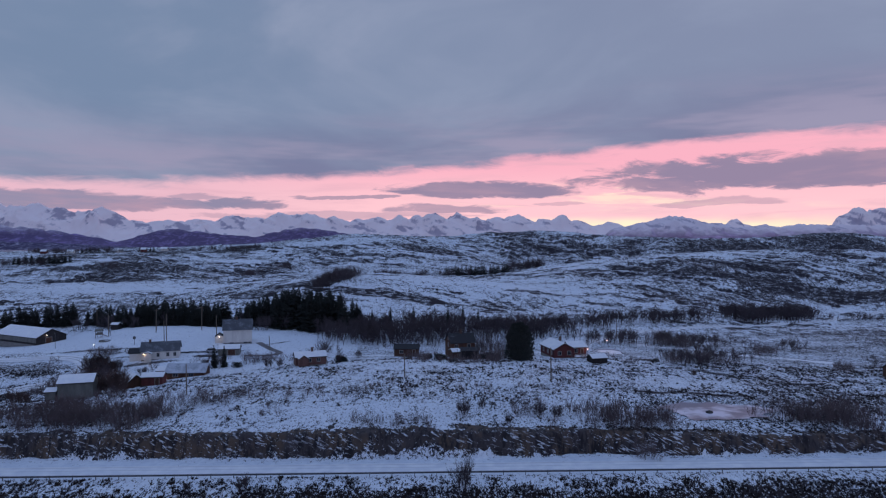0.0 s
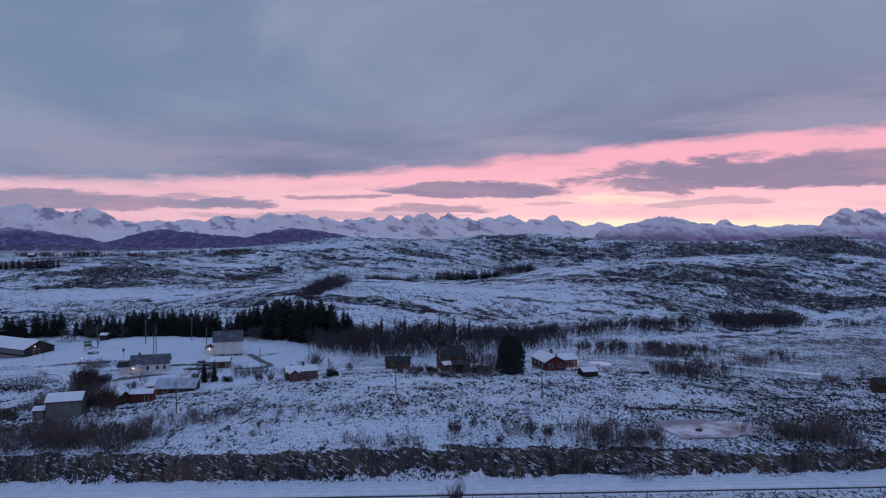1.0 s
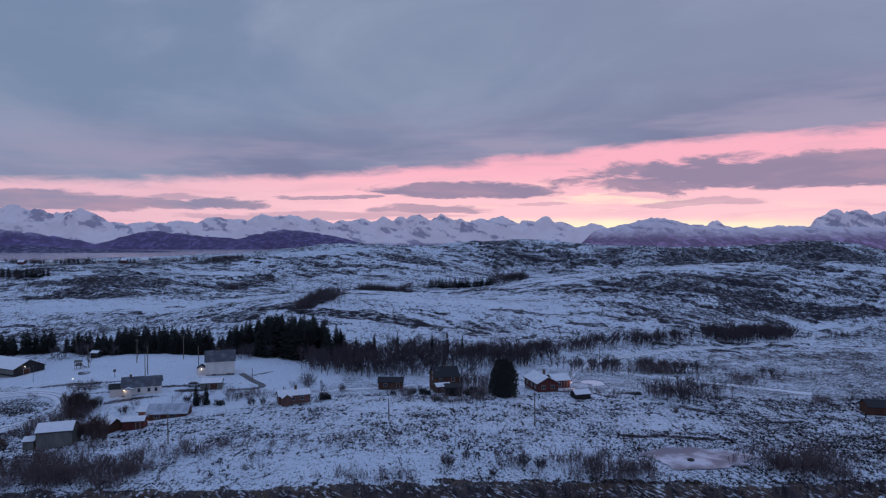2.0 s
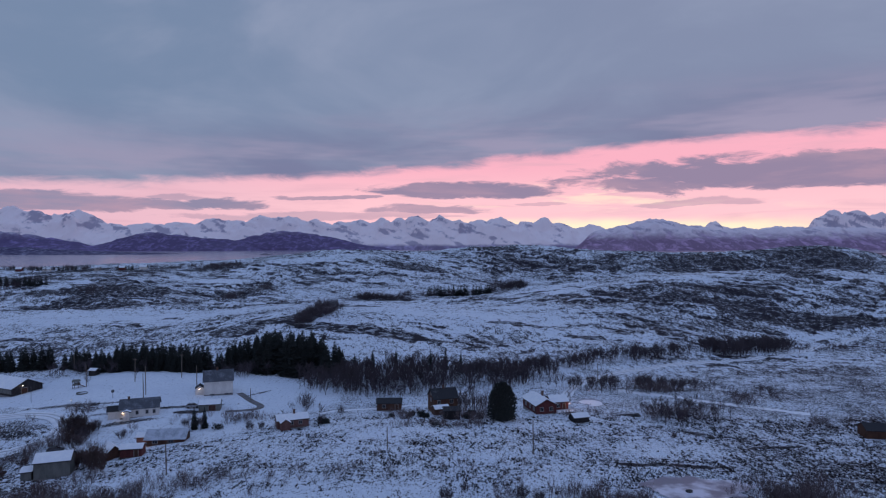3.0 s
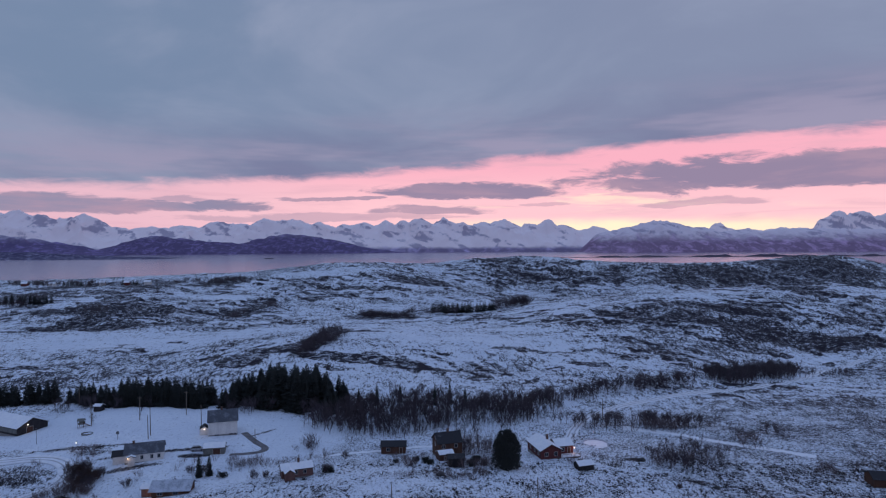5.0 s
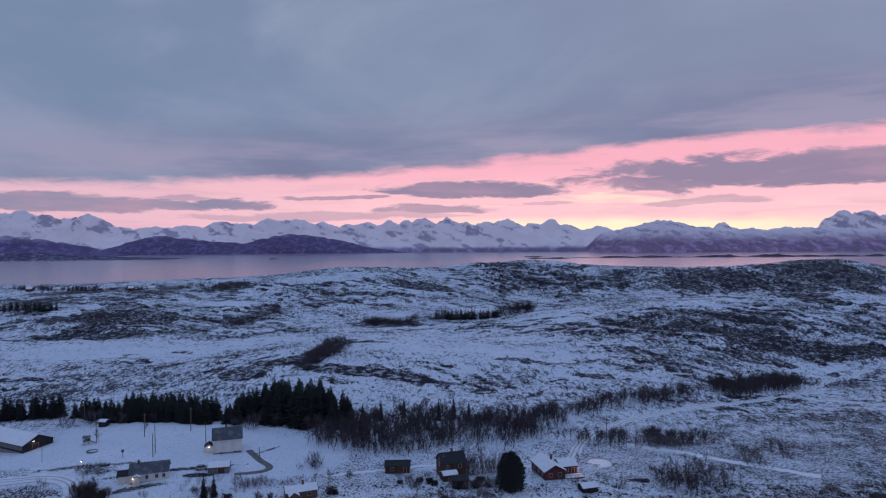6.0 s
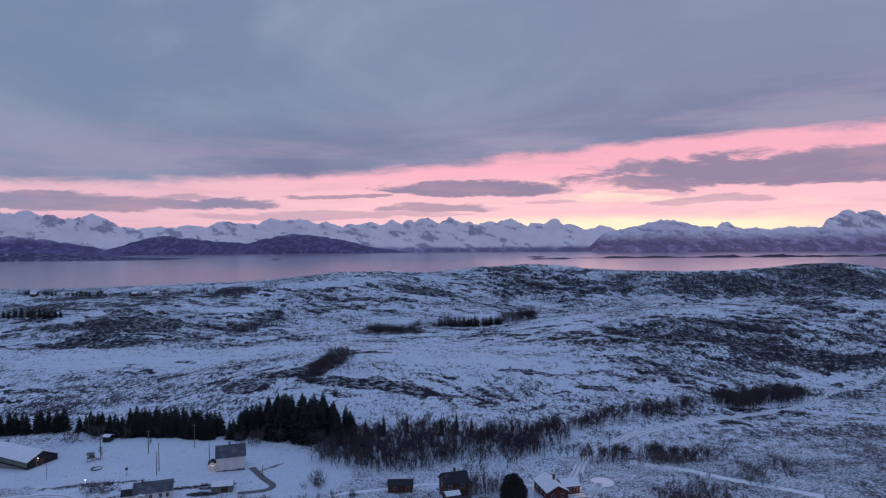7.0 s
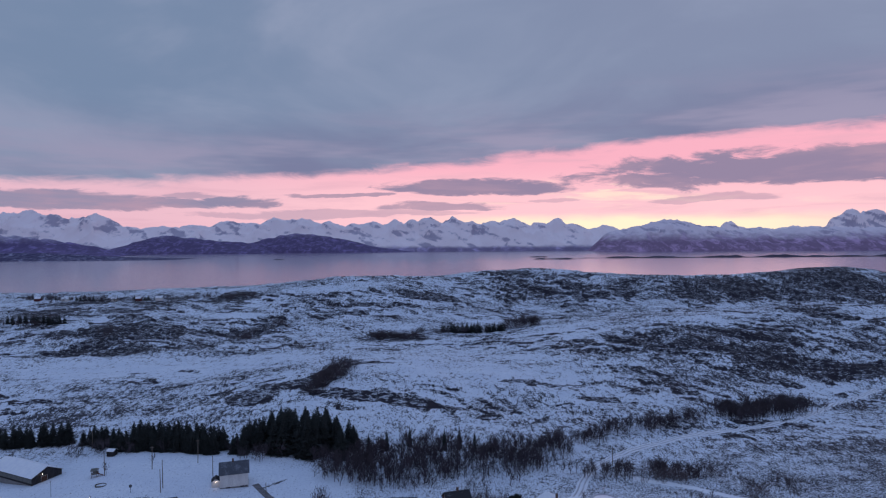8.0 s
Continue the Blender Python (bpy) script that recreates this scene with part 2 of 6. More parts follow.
# slopes that lie smooth under the snow: x, y, half width, half depth
# wide slopes of mixed rock, heather and snow
ROCKS_WIDE = [
    (200, 402, 105, 24, 2, 0.30), (290, 440, 70, 16, 3, 0.30), (470, 760, 70, 60, 0, 0.6), (-225, 480, 62, 42, 0, 0.32), (-30, 300, 70, 14, 0, 0.22), (120, 350, 60, 16, 0, 0.2),
    (-60, 620, 70, 30, 0, 0.2), (-320, 620, 120, 40, 0, 0.3),
]
SMOOTH_SNOW = [(200, 478, 60, 26), (95, 470, 40, 30), (-200, 400, 120, 38), (265, 372, 60, 14), (10, 380, 70, 34), (60, 340, 60, 24)]
DIP, STEP = 0.13, 2.3


def ledges(x, y):
    """Bedrock that dips away from the sea: how far through its step each place is."""
    s = (DIP * y + 0.045 * x + 3.4 * fbm(x / 52.0, y / 34.0, 5, 51) + 0.5 * fbm(x / 7.0, y / 6.0, 3, 53)) / STEP
    return s - np.floor(s)


def ground_z(x, y):
    x, y = np.asarray(x, float), np.asarray(y, float)
    z = swell(x, y)
    # the coast falls away to the sea
    coast = 930 + 60 * fbm(x / 160.0, y * 0 + 1.7, 3, 9)
    z = z + (-6 - z) * smooth(-40, 110, y - coast)
    rock = rockiness(x, y)
    rough = smooth(118, 135, y) * (1 - 0.85 * yard(x, y))
    z = z + rough * (0.35 * fbm(x / 7.0, y / 6.0, 3, 21) + 0.12 * fbm(x / 1.7, y / 1.5, 2, 31))
    wild = smooth(250, 330, y)
    z = z + wild * 1.0 * fbm(x / 38.0, y / 26.0, 4, 41)
    z = z + wild * rock * (1.8 * fbm(x / 30.0, y / 22.0, 4, 45) + 0.6 * fbm(x / 7.0, y / 6.0, 3, 47))
    # ledges: steep risers with flat treads between
    step = ledges(x, y)
    z = z + wild * (0.25 + 0.75 * rock) * STEP * (smooth(0.62, 0.92, step) - step)
    # the pond lies in a shallow bowl
    pond = np.clip((1.5 - np.hypot((x - 57.5) / 10.5, (y - 132.5) / 6.6)) / 0.5, 0, 1)
    z = z + (5.2 - z) * pond * pond * (3 - 2 * pond)
    # the road shelf and the cutting behind it
    d = y - cut_line(x)
    wall = smooth(0.0, 1.7, d + 0.75 * fbm(x / 2.2, y / 1.4, 3, 61) + 0.5 * fbm(x / 8.0, y * 0, 2, 65))
    shelf = ROAD_Z + 0.25 * fbm(x / 3.0, y / 2.0, 2, 71) * smooth(-2.6, -1.0, d)
    front = y - rail_line(x)
    shelf = shelf - smooth(0.5, -24, front) * 9.5 + smooth(-0.5, -3, front) * 0.25 * fbm(x / 2.1, y / 1.7, 3, 81)
    return shelf + (z - shelf) * wall


def yard(x, y):
    """The mown and cleared land round the farmhouses, 0 to 1."""
    return np.clip(smooth(0.25, 0.6, blob(x, y, -105, 222, 62, 32, -4)) + smooth(0.3, 0.6, blob(x, y, -51, 216, 23, 22)) + 0.75 * smooth(0.3, 0.6, blob(x, y, -76, 184, 34, 22, 8)), 0, 1)


# ---- materials ----
def material(name, rough=0.8, spec=0.3, metal=0.0):
    m = bpy.data.materials.new(name)
    m.use_nodes = True
    b = m.node_tree.nodes["Principled BSDF"]
    b.inputs["Roughness"].default_value, b.inputs["Metallic"].default_value = rough, metal
    b.inputs["Specular IOR Level"].default_value = spec
    return m, m.node_tree, b


def spot(tree):
    return node(tree, "ShaderNodeTexCoord").outputs["Object"]


def relief(tree, shader, height, strength, distance):
    b = tree.nodes.new("ShaderNodeBump")
    b.inputs["Strength"].default_value, b.inputs["Distance"].default_value = strength, distance
    tree.links.new(height, b.inputs["Height"])
    tree.links.new(b.outputs[0], shader.inputs["Normal"])


def mottled(name, a, b, scale=2.0, rough=0.8, squash=(1, 1, 1), spec=0.25, bump=0.0, low=0.35, high=0.65):
    """Two colours worked into each other by grain at two scales."""
    m, t, s = material(name, rough, spec)
    v = spot(t)
    g = calc(t, "MULTIPLY_ADD", grain(t, v, scale, 4, 0.6, squash), 0.6, calc(t, "MULTIPLY", grain(t, v, scale * 5.3, 3, 0.6, squash), 0.4))
    t.links.new(blend(t, ease(t, g, low, high), a, b), s.inputs["Base Color"])
    if bump:
        relief(t, s, g, 0.6, bump)
    return m


def ground_material():
    m, t, s = material("snowy_heath", 0.75, 0.2)
    v = spot(t)
    bare = node(t, "ShaderNodeAttribute")
    bare.attribute_name = "bare"
    rock = node(t, "ShaderNodeAttribute")
    rock.attribute_name = "rock"
    ledge = node(t, "ShaderNodeAttribute")
    ledge.attribute_name = "ledge"
    near = calc(t, "MULTIPLY_ADD", grain(t, v, 1.7, 3, 0.62, (1, 0.6, 1)), 0.5, calc(t, "MULTIPLY", grain(t, v, 4.6, 2, 0.6, (1, 0.6, 1)), 0.5))
    far = calc(t, "MULTIPLY_ADD", grain(t, v, 0.6, 4, 0.68, (0.8, 0.42, 1.2)), 0.5, calc(t, "MULTIPLY", grain(t, v, 2.0, 2, 0.6, (1, 0.42, 1)), 0.5))
    away = ease(t, node(t, "ShaderNodeSeparateXYZ", v).outputs[1], 190.0, 330.0)
    tuft = calc(t, "ADD", calc(t, "MULTIPLY", near, calc(t, "SUBTRACT", 1.0, away)), calc(t, "MULTIPLY", far, away))
    line = calc(t, "MULTIPLY_ADD", bare.outputs["Fac"], -0.25, 0.615)
    cover = node(t, "ShaderNodeMapRange", tuft, calc(t, "SUBTRACT", line, 0.02), calc(t, "ADD", line, 0.02), mode="SMOOTHSTEP").outputs[0]
    cover = calc(t, "MULTIPLY", cover, calc(t, "MULTIPLY_ADD", away, -0.04, 1.0))
    # bare rock faces and heather slopes, with snow lying on their narrow shelves
    face = ease(t, calc(t, "MULTIPLY_ADD", calc(t, "SUBTRACT", far, 0.5), 1.5, ledge.outputs["Fac"]), 0.47, 0.60)
    shelf = calc(t, "ABSOLUTE", calc(t, "SUBTRACT", grain(t, v, 1.0, 4, 0.62, (0.14, 0.30, 1.3), 0.5), 0.5))
    shelf = calc(t, "MULTIPLY", ease(t, shelf, 0.045, 0.018), ease(t, grain(t, v, 0.2, 3, 0.6), 0.42, 0.54))
    face = calc(t, "MULTIPLY", face, calc(t, "MULTIPLY_ADD", shelf, -0.8, 1.0))
    cover = calc(t, "MAXIMUM", cover, face)
    patch = grain(t, v, 0.12, 4, 0.6)
    heath = blend(t, ease(t, patch, 0.35, 0.65), (0.018, 0.016, 0.022), (0.036, 0.030, 0.036))
    heath = blend(t, ease(t, grain(t, v, 1.6, 3), 0.60, 0.80), heath, (0.052, 0.043, 0.042))
    stone = blend(t, ease(t, grain(t, v, 1.6, 6, 0.7, (1, 1, 1.5)), 0.35, 0.75), (0.012, 0.009, 0.016), (0.034, 0.026, 0.036))
    heath = blend(t, rock.outputs["Fac"], heath, stone)
    # the cutting: broken grey and brown rock with snow caught in slanting cracks
    cut = node(t, "ShaderNodeAttribute")
    cut.attribute_name = "cut"
    slant = node(t, "ShaderNodeMapping", v)
    slant.inputs[2].default_value = (0, radians(-22), 0)
    flecks = ease(t, grain(t, slant.outputs[0], 1.1, 5, 0.62, (0.55, 0.5, 2.6), 0.5), 0.565, 0.62)
    flecks = calc(t, "MULTIPLY", flecks, ease(t, grain(t, v, 0.13, 3, 0.6, (1, 1, 1)), 0.40, 0.54))
    slab = blend(t, ease(t, grain(t, v, 0.22, 3, 0.6, (1, 1, 0.6)), 0.40, 0.60), (0.066, 0.056, 0.060), (0.105, 0.076, 0.060))
    slab = blend(t, ease(t, grain(t, v, 0.55, 5, 0.68, (1.6, 1, 0.35)), 0.38, 0.56), (0.024, 0.021, 0.024), slab)
    heath = blend(t, cut.outputs["Fac"], heath, slab)
    cover = calc(t, "MULTIPLY", cover, calc(t, "MULTIPLY_ADD", calc(t, "MULTIPLY", flecks, cut.outputs["Fac"]), -0.9, 1.0))
    white = blend(t, ease(t, grain(t, v, 0.07, 4), 0.35, 0.7), (0.70, 0.755, 0.84), (0.79, 0.835, 0.895))
    white = blend(t, ease(t, grain(t, v, 1.1, 4), 0.3, 0.75), white, (0.62, 0.675, 0.77))
    t.links.new(blend(t, cover, white, heath), s.inputs["Base Color"])
    relief(t, s, tuft, 0.5, 0.25)
    return m


SNOW = mottled("snow", (0.74, 0.77, 0.84), (0.85, 0.87, 0.9), 0.7, 0.7, bump=0.05)


# ---- meshes ----
def mesh_object(name, bm, mat, parent=None, label=""):
    me = bpy.data.meshes.new(name)
    bm.to_mesh(me)
    bm.free()
    if mat:
        me.materials.append(mat)
    ob = new(name, me)
    if parent:
        ob.parent = parent
    if label:
        ob["label"] = label
    return ob


def part(name, bm, mat, parent, label=""):
    return mesh_object(name, bm, mat, parent, label)


def sheet(name, X, Y, Z, mat, **attributes):
    """A surface over a grid of places (rows, columns), with named values at its corners."""
    rows, cols = X.shape
    me = bpy.data.meshes.new(name)
    k = np.arange(rows * cols).reshape(rows, cols)
    quads = np.stack([k[:-1, :-1], k[:-1, 1:], k[1:, 1:], k[1:, :-1]], -1).reshape(-1, 4)
    me.vertices.add(rows * cols)
    me.vertices.foreach_set("co", np.stack([X, Y, Z], -1).astype(np.float32).ravel())
    me.loops.add(quads.size)
    me.loops.foreach_set("vertex_index", quads.astype(np.int32).ravel())
    me.polygons.add(len(quads))
    me.polygons.foreach_set("loop_start", np.arange(0, quads.size, 4, dtype=np.int32))
    me.polygons.foreach_set("loop_total", np.full(len(quads), 4, np.int32))
    me.polygons.foreach_set("use_smooth", np.ones(len(quads), bool))
    me.update(calc_edges=True)
    for key, values in attributes.items():
        me.attributes.new(key, "FLOAT", "POINT").data.foreach_set("value", np.asarray(values, np.float32).ravel())
    me.materials.append(mat)
    return new(name, me)


# ---- ground ----
def bareness(x, y, slope):
    """How much of the ground shows through the snow, 0 to 1, and how much of that is rock."""
    heath = 0.36 - 0.05 * smooth(132, 165, y) + 0.16 * smooth(40, 110, x) + 0.13 * fbm(x / 14.0, y / 9.0, 4, 101) + 0.10 * fbm(x / 3.5, y / 3.0, 2, 111)
    heath = heath - 0.10 * blob(x, y, -15, 128, 60, 10) 
    mid = 0.33 + 0.24 * fbm(x / 45.0, y / 22.0, 5, 121) + 0.20 * fbm(x / 9.0, y / 5.0, 3, 131) + 0.08 * smooth(20, 160, x)
    bare = heath + (mid - heath) * smooth(235, 300, y)
    rock = rockiness(x, y)
    wild = smooth(255, 285, y)
    calm = np.clip(sum(blob(x, y, cx, cy, rx, ry) for cx, cy, rx, ry in SMOOTH_SNOW), 0, 1)
    step = ledges(x, y)
    riser = smooth(0.58, 0.70, step) * smooth(0.99, 0.92, step)
    ledge = 0.95 * riser * smooth(0.05, 0.4, 0.9 * fbm(x / 34.0, y / 20.0, 5, 141) + 1.0 * rock - 0.30)
    broken, torn = fbm(x / 9.0, y / 6.0, 4, 161), fbm(x / 24.0, y / 22.0, 5, 163)
    for cx, cy, rx, ry, turn, dark in ROCKS_EAST + ROCKS_RIDGE + ROCKS_WEST + ROCKS_SHORE + ROCKS_WIDE:
        spread = smooth(0.22, 0.55, blob(x, y, cx, cy, 1.2 * rx, 1.2 * ry, turn) + 0.16 * broken + (0.22 if ry > 15 else 0.08) * torn)
        ledge = np.maximum(ledge, spread * (0.24 + 0.66 * dark + 0.22 * riser + 0.25 * torn))
    ledge = wild * ledge
    for cx, cy, rx, ry, turn, dark in DARK_NEAR:
        ledge = ledge + 1.7 * dark * smooth(0.2, 0.65, blob(x, y, cx, cy, rx, ry, turn) + 0.25 * fbm(x / (0.5 * ry + 5), y / (0.35 * ry + 3), 4, 161))
    bare = bare - 0.2 * wild * calm
    bare = bare + smooth(0.5, 1.1, slope) * 0.55
    bare = np.where(yard(x, y) > 0.02, bare * (1 - 0.9 * yard(x, y)), bare)
    for cx, cy, rx, ry, turn, dark in DARK_YARD:
        bare = bare + 1.5 * dark * smooth(0.2, 0.6, blob(x, y, cx, cy, rx, ry, turn) + 0.2 * fbm(x / 2.5, y / 2.0, 3, 165))
    d, front = y - cut_line(x), y - rail_line(x)
    cutting = smooth(-0.25, 0.25, d + 0.45 * fbm(x / 2.2, y / 2.0, 3, 175)) * smooth(3.6, 2.6, d + 1.9 * fbm(x / 3.4, y / 2.0, 4, 171) + 1.1 * fbm(x / 17.0, y * 0, 2, 177))
    bare = np.maximum(bare, cutting * (1.0 + 0.35 * fbm(x / 2.5, y / 0.9, 3, 181)))
    road = smooth(0.2, 0.8, front) * smooth(0.4, -0.8, d)
    bare = bare + (-0.12 + (0.22 + 0.3 * fbm(x / 4.0, y / 2.0, 3, 191)) * smooth(-3.0, -1.0, d) - bare) * road
    bank = smooth(0.3, -0.5, front)
    bare = bare + (0.30 + 0.12 * smooth(20, 80, x) + 0.34 * smooth(-1.5, -6, front) + 0.18 * fbm(x / 5.0, y / 2.5, 3, 201) - bare) * bank
    return np.clip(bare, -0.8, 1.3), np.clip(ledge * (1 - yard(x, y)), 0, 1.2), np.clip(cutting + 0.8 * wild, 0, 1), cutting


# darker patches of heather on the near heath: x, y, half length, half width, turn, strength
DARK_NEAR = [
    (58, 144, 16, 1.4, 0, 0.5), (-60, 119.5, 90, 1.6, 2.6, 0.2), (62, 190, 4, 1.6, 0, 0.5), (74, 172, 7, 2, -20, 0.4), (88, 160, 12, 1.5, 10, 0.4), (-118, 188, 12, 6, 0, 0.22), (-128, 164, 22, 12, 0, 0.2),
]
# bare earth and worn paths in the yards
DARK_YARD = [
    (-126, 192, 13, 6, 0, 0.24), (-122, 172, 14, 8, 0, 0.22), (-140, 205, 14, 5, 0, 0.22),
    (-74, 200.5, 5, 1.6, 4, 0.6), (-90, 193, 9, 1.6, 16, 0.45), (-84, 204, 22, 1.1, 14, 0.5),
    (-113, 208, 16, 1.3, 5, 0.4), (-58, 222, 6, 0.8, 50, 0.4), (-108, 205, 6, 3, 0, 0.3),
]


def ground_rows():
    ys = list(np.linspace(-300, 80, 16)) + list(np.arange(84, 113, 0.6))
    y = 113.0
    while y < 124:
        ys.append(y)
        y += 0.22
    while y < 1120:
        ys.append(y)
        y += 0.0042 * y
    return np.array(ys)


rows_y = ground_rows()
cols_u = np.concatenate([np.linspace(-3.0, -1.06, 24), np.linspace(-1.05, 1.05, 700), np.linspace(1.06, 3.0, 24)])
GY, GU = np.meshgrid(rows_y, cols_u, indexing="ij")
GX = GU * (25 + 0.74 * np.maximum(GY, 60))
GZ = ground_z(GX, GY)
slope = np.hypot(*(np.gradient(GZ, axis=1) / np.maximum(np.gradient(GX, axis=1), 0.05), np.gradient(GZ, axis=0) / np.gradient(GY, axis=0)))
BARE, LEDGE, ROCKY, CUT = bareness(GX, GY, slope)
ground = sheet("ground", GX, GY, GZ, ground_material(), bare=BARE, rock=ROCKY, ledge=LEDGE, cut=CUT)
tagged(ground, "rolling heath and bedrock under thin patchy snow", "ground", kind="structure")


# ---- sea ----
def sea_material():
    m, t, s = material("sea", 0.19, 0.7)
    # mauve base colour stands in for part of the pink sky reflection
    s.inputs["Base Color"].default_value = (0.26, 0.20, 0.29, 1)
    v = spot(t)
    w = calc(t, "ADD", grain(t, v, 0.02, 4, 0.6, (0.5, 1, 1)), calc(t, "MULTIPLY", grain(t, v, 0.15, 3), 0.3))
    relief(t, s, w, 0.05, 1.5)
    return m


xs, ys = np.linspace(-6000, 6000, 25), np.linspace(640, 4990, 30)
SY, SX = np.meshgrid(ys, xs, indexing="ij")
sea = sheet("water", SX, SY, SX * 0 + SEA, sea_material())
tagged(sea, "calm fjord water mirroring the sky, reflected pink partly in its colour", "sea", kind="structure")


# ---- mountains ----
def mountain_material(name, wood_to, dark, snow_at=0.5, snow=(0.74, 0.74, 0.82), fine=1.0, clearing=None):
    """Bare birch wood low down, rock and snow above, paled by haze put into the colours. wood_to: the height at which
    the wood ends.
    """
    m, t, s = material(name, 0.9, 0.1)
    v = spot(t)
    high = node(t, "ShaderNodeSeparateXYZ", v).outputs[2]
    n = grain(t, v, 0.011 * fine, 6, 0.65, (1, 1, 1.6))
    n2 = grain(t, v, 0.016 * fine, 6, 0.65, (1, 0.6, 1.5), 0.8)
    steep = node(t, "ShaderNodeAttribute")
    steep.attribute_name = "bare"
    crag = calc(t, "ADD", calc(t, "MULTIPLY", n2, 0.6), calc(t, "MULTIPLY", steep.outputs["Fac"], 0.55))
    # lilac rock close to the snow's tone: distance haze painted in
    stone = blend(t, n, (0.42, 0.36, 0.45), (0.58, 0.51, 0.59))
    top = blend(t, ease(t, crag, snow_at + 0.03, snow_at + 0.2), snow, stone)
    edge = calc(t, "MULTIPLY_ADD", n, wood_to * 1.1, wood_to * 0.45)
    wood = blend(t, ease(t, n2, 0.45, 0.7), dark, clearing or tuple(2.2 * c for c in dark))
    f = node(t, "ShaderNodeMapRange", high, calc(t, "MULTIPLY", edge, 0.55), calc(t, "MULTIPLY", edge, 1.45), mode="SMOOTHSTEP").outputs[0]
    t.links.new(blend(t, f, wood, top), s.inputs["Base Color"])
    return m


def ridged(x, y, octaves, seed):
    total, amp, norm, weight = 0, 1.0, 0, 1.0
    for k in range(octaves):
        n = (1 - np.abs(2 * value_noise(x, y, seed + k) - 1)) ** 2
        total = total + amp * n * weight
        norm += amp
        weight = np.clip(n * 1.6, 0, 1)
        amp *= 0.52
        x, y = 2.03 * x + 0.4 * y + 5.3, 2.03 * y - 0.4 * x + 9.1
    return total / norm


def range_of(name, label, peaks, y0, y1, crest, mat, rugged=0.32, seed=0, step=8.0, spur=230.0, spike=0.09):
    """A mountain range between the depths y0 and y1. peaks: place along x, height, half width."""
    lo = min(p[0] - 2.6 * p[2] for p in peaks)
    hi = max(p[0] + 2.6 * p[2] for p in peaks)
    xs = np.arange(lo, hi, step)
    ys = np.linspace(y0, y1, 52)
    Y, X = np.meshgrid(ys, xs, indexing="ij")
    prof = np.zeros_like(X)
    wob = 30 * fbm(X / 170.0, Y / 130.0, 3, seed + 3)
    for px, h, w in peaks:
        d = np.abs(X + wob - px)
        prof = np.maximum(prof, h * ((1 - spike) * np.exp(-((d / (3.2 * w)) ** 2)) + spike * np.exp(-((d / w) ** 1.2))))
    prof = prof * (0.97 + 0.08 * ridged(X / 75.0, Y / 400.0, 4, seed + 17))
    prof = prof * smooth(lo, lo + 130, X) * smooth(hi, hi - 130, X)
    line = crest + 35 * fbm(X / 260.0, X * 0 + seed, 3, seed + 5)
    across = np.where(Y < line, np.clip((Y - y0) / (line - y0), 0, 1) ** 0.85, smooth(y1, line, Y))
    wx, wy = X + 40 * fbm(X / 120.0, Y / 120.0, 3, seed + 8), Y + 40 * fbm(X / 120.0, Y / 120.0, 3, seed + 9)
    body = ridged(wx / spur, wy / spur, 6, seed + 13)
    free = 1 - 0.8 * smooth(0.72, 1.0, across)
    Z = prof * across * (1 + rugged * 2.0 * (body - 0.45) * free) + prof * 0.05 * (body - 0.3) * (1 - free)
    Z = np.where((Y <= y0 + 1) | (Y >= y1 - 1), -8.0, Z + SEA - 1 + 2 * across)
    gx, gy = np.gradient(Z, axis=1) / step, np.gradient(Z, axis=0) / (ys[1] - ys[0])
    crag = np.clip(0.22 * np.hypot(gx, gy) + 0.55 * fbm((X + 1.5 * Z) / 60.0, Z / 45.0, 4, seed + 21) + 0.45 * (0.5 - body), 0, 1)
    ob = sheet(name, X, Y, Z, mat, bare=crag)
    return tagged(ob, label, "mountain", kind="structure")


# far range and dome: distance haze put into the snow and wood colours
HAZED_ROCK = mountain_material("hazed_far_mountain", 30.0, (0.26, 0.215, 0.32), 0.46, (1.0, 0.85, 0.86))
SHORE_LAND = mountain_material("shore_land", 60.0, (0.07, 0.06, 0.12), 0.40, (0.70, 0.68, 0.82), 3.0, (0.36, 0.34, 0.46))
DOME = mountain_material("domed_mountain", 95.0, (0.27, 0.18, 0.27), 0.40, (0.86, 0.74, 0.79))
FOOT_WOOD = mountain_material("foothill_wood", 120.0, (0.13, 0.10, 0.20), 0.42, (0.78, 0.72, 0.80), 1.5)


# far snow range behind the fjord
FAR_PEAKS = [
    (-1807, 205, 127), (-1574, 238, 119), (-1425, 220, 106), (-1213, 244, 127), (-1044, 243, 170), (-831, 229, 127), (-641, 216, 76), (-492, 227, 76),
    (-323, 227, 93), (-174, 230, 68), (-60, 250, 93), (102, 245, 85), (229, 219, 85), (390, 227, 76), (547, 243, 102), (738, 216, 59),
    (886, 232, 85), (992, 202, 85), (1204, 175, 170), (1459, 161, 254), (1925, 167, 254), (2218, 203, 68), (2392, 168, 170), (2731, 175, 212), (2943, 174, 127),
]
range_of("mountain_range", "far jagged mountain range deep in snow beyond the fjord", FAR_PEAKS, 4440, 4940, 4750, HAZED_ROCK, seed=1)
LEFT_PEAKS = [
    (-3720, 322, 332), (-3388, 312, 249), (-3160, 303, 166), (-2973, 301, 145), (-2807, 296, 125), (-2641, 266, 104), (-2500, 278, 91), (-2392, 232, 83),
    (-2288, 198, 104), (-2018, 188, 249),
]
range_of("mountain_massif", "broad snowy massif with bare rock faces across the fjord", LEFT_PEAKS, 4300, 4900, 4650, HAZED_ROCK, seed=31)
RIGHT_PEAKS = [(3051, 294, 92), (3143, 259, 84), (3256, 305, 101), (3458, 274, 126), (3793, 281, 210)]
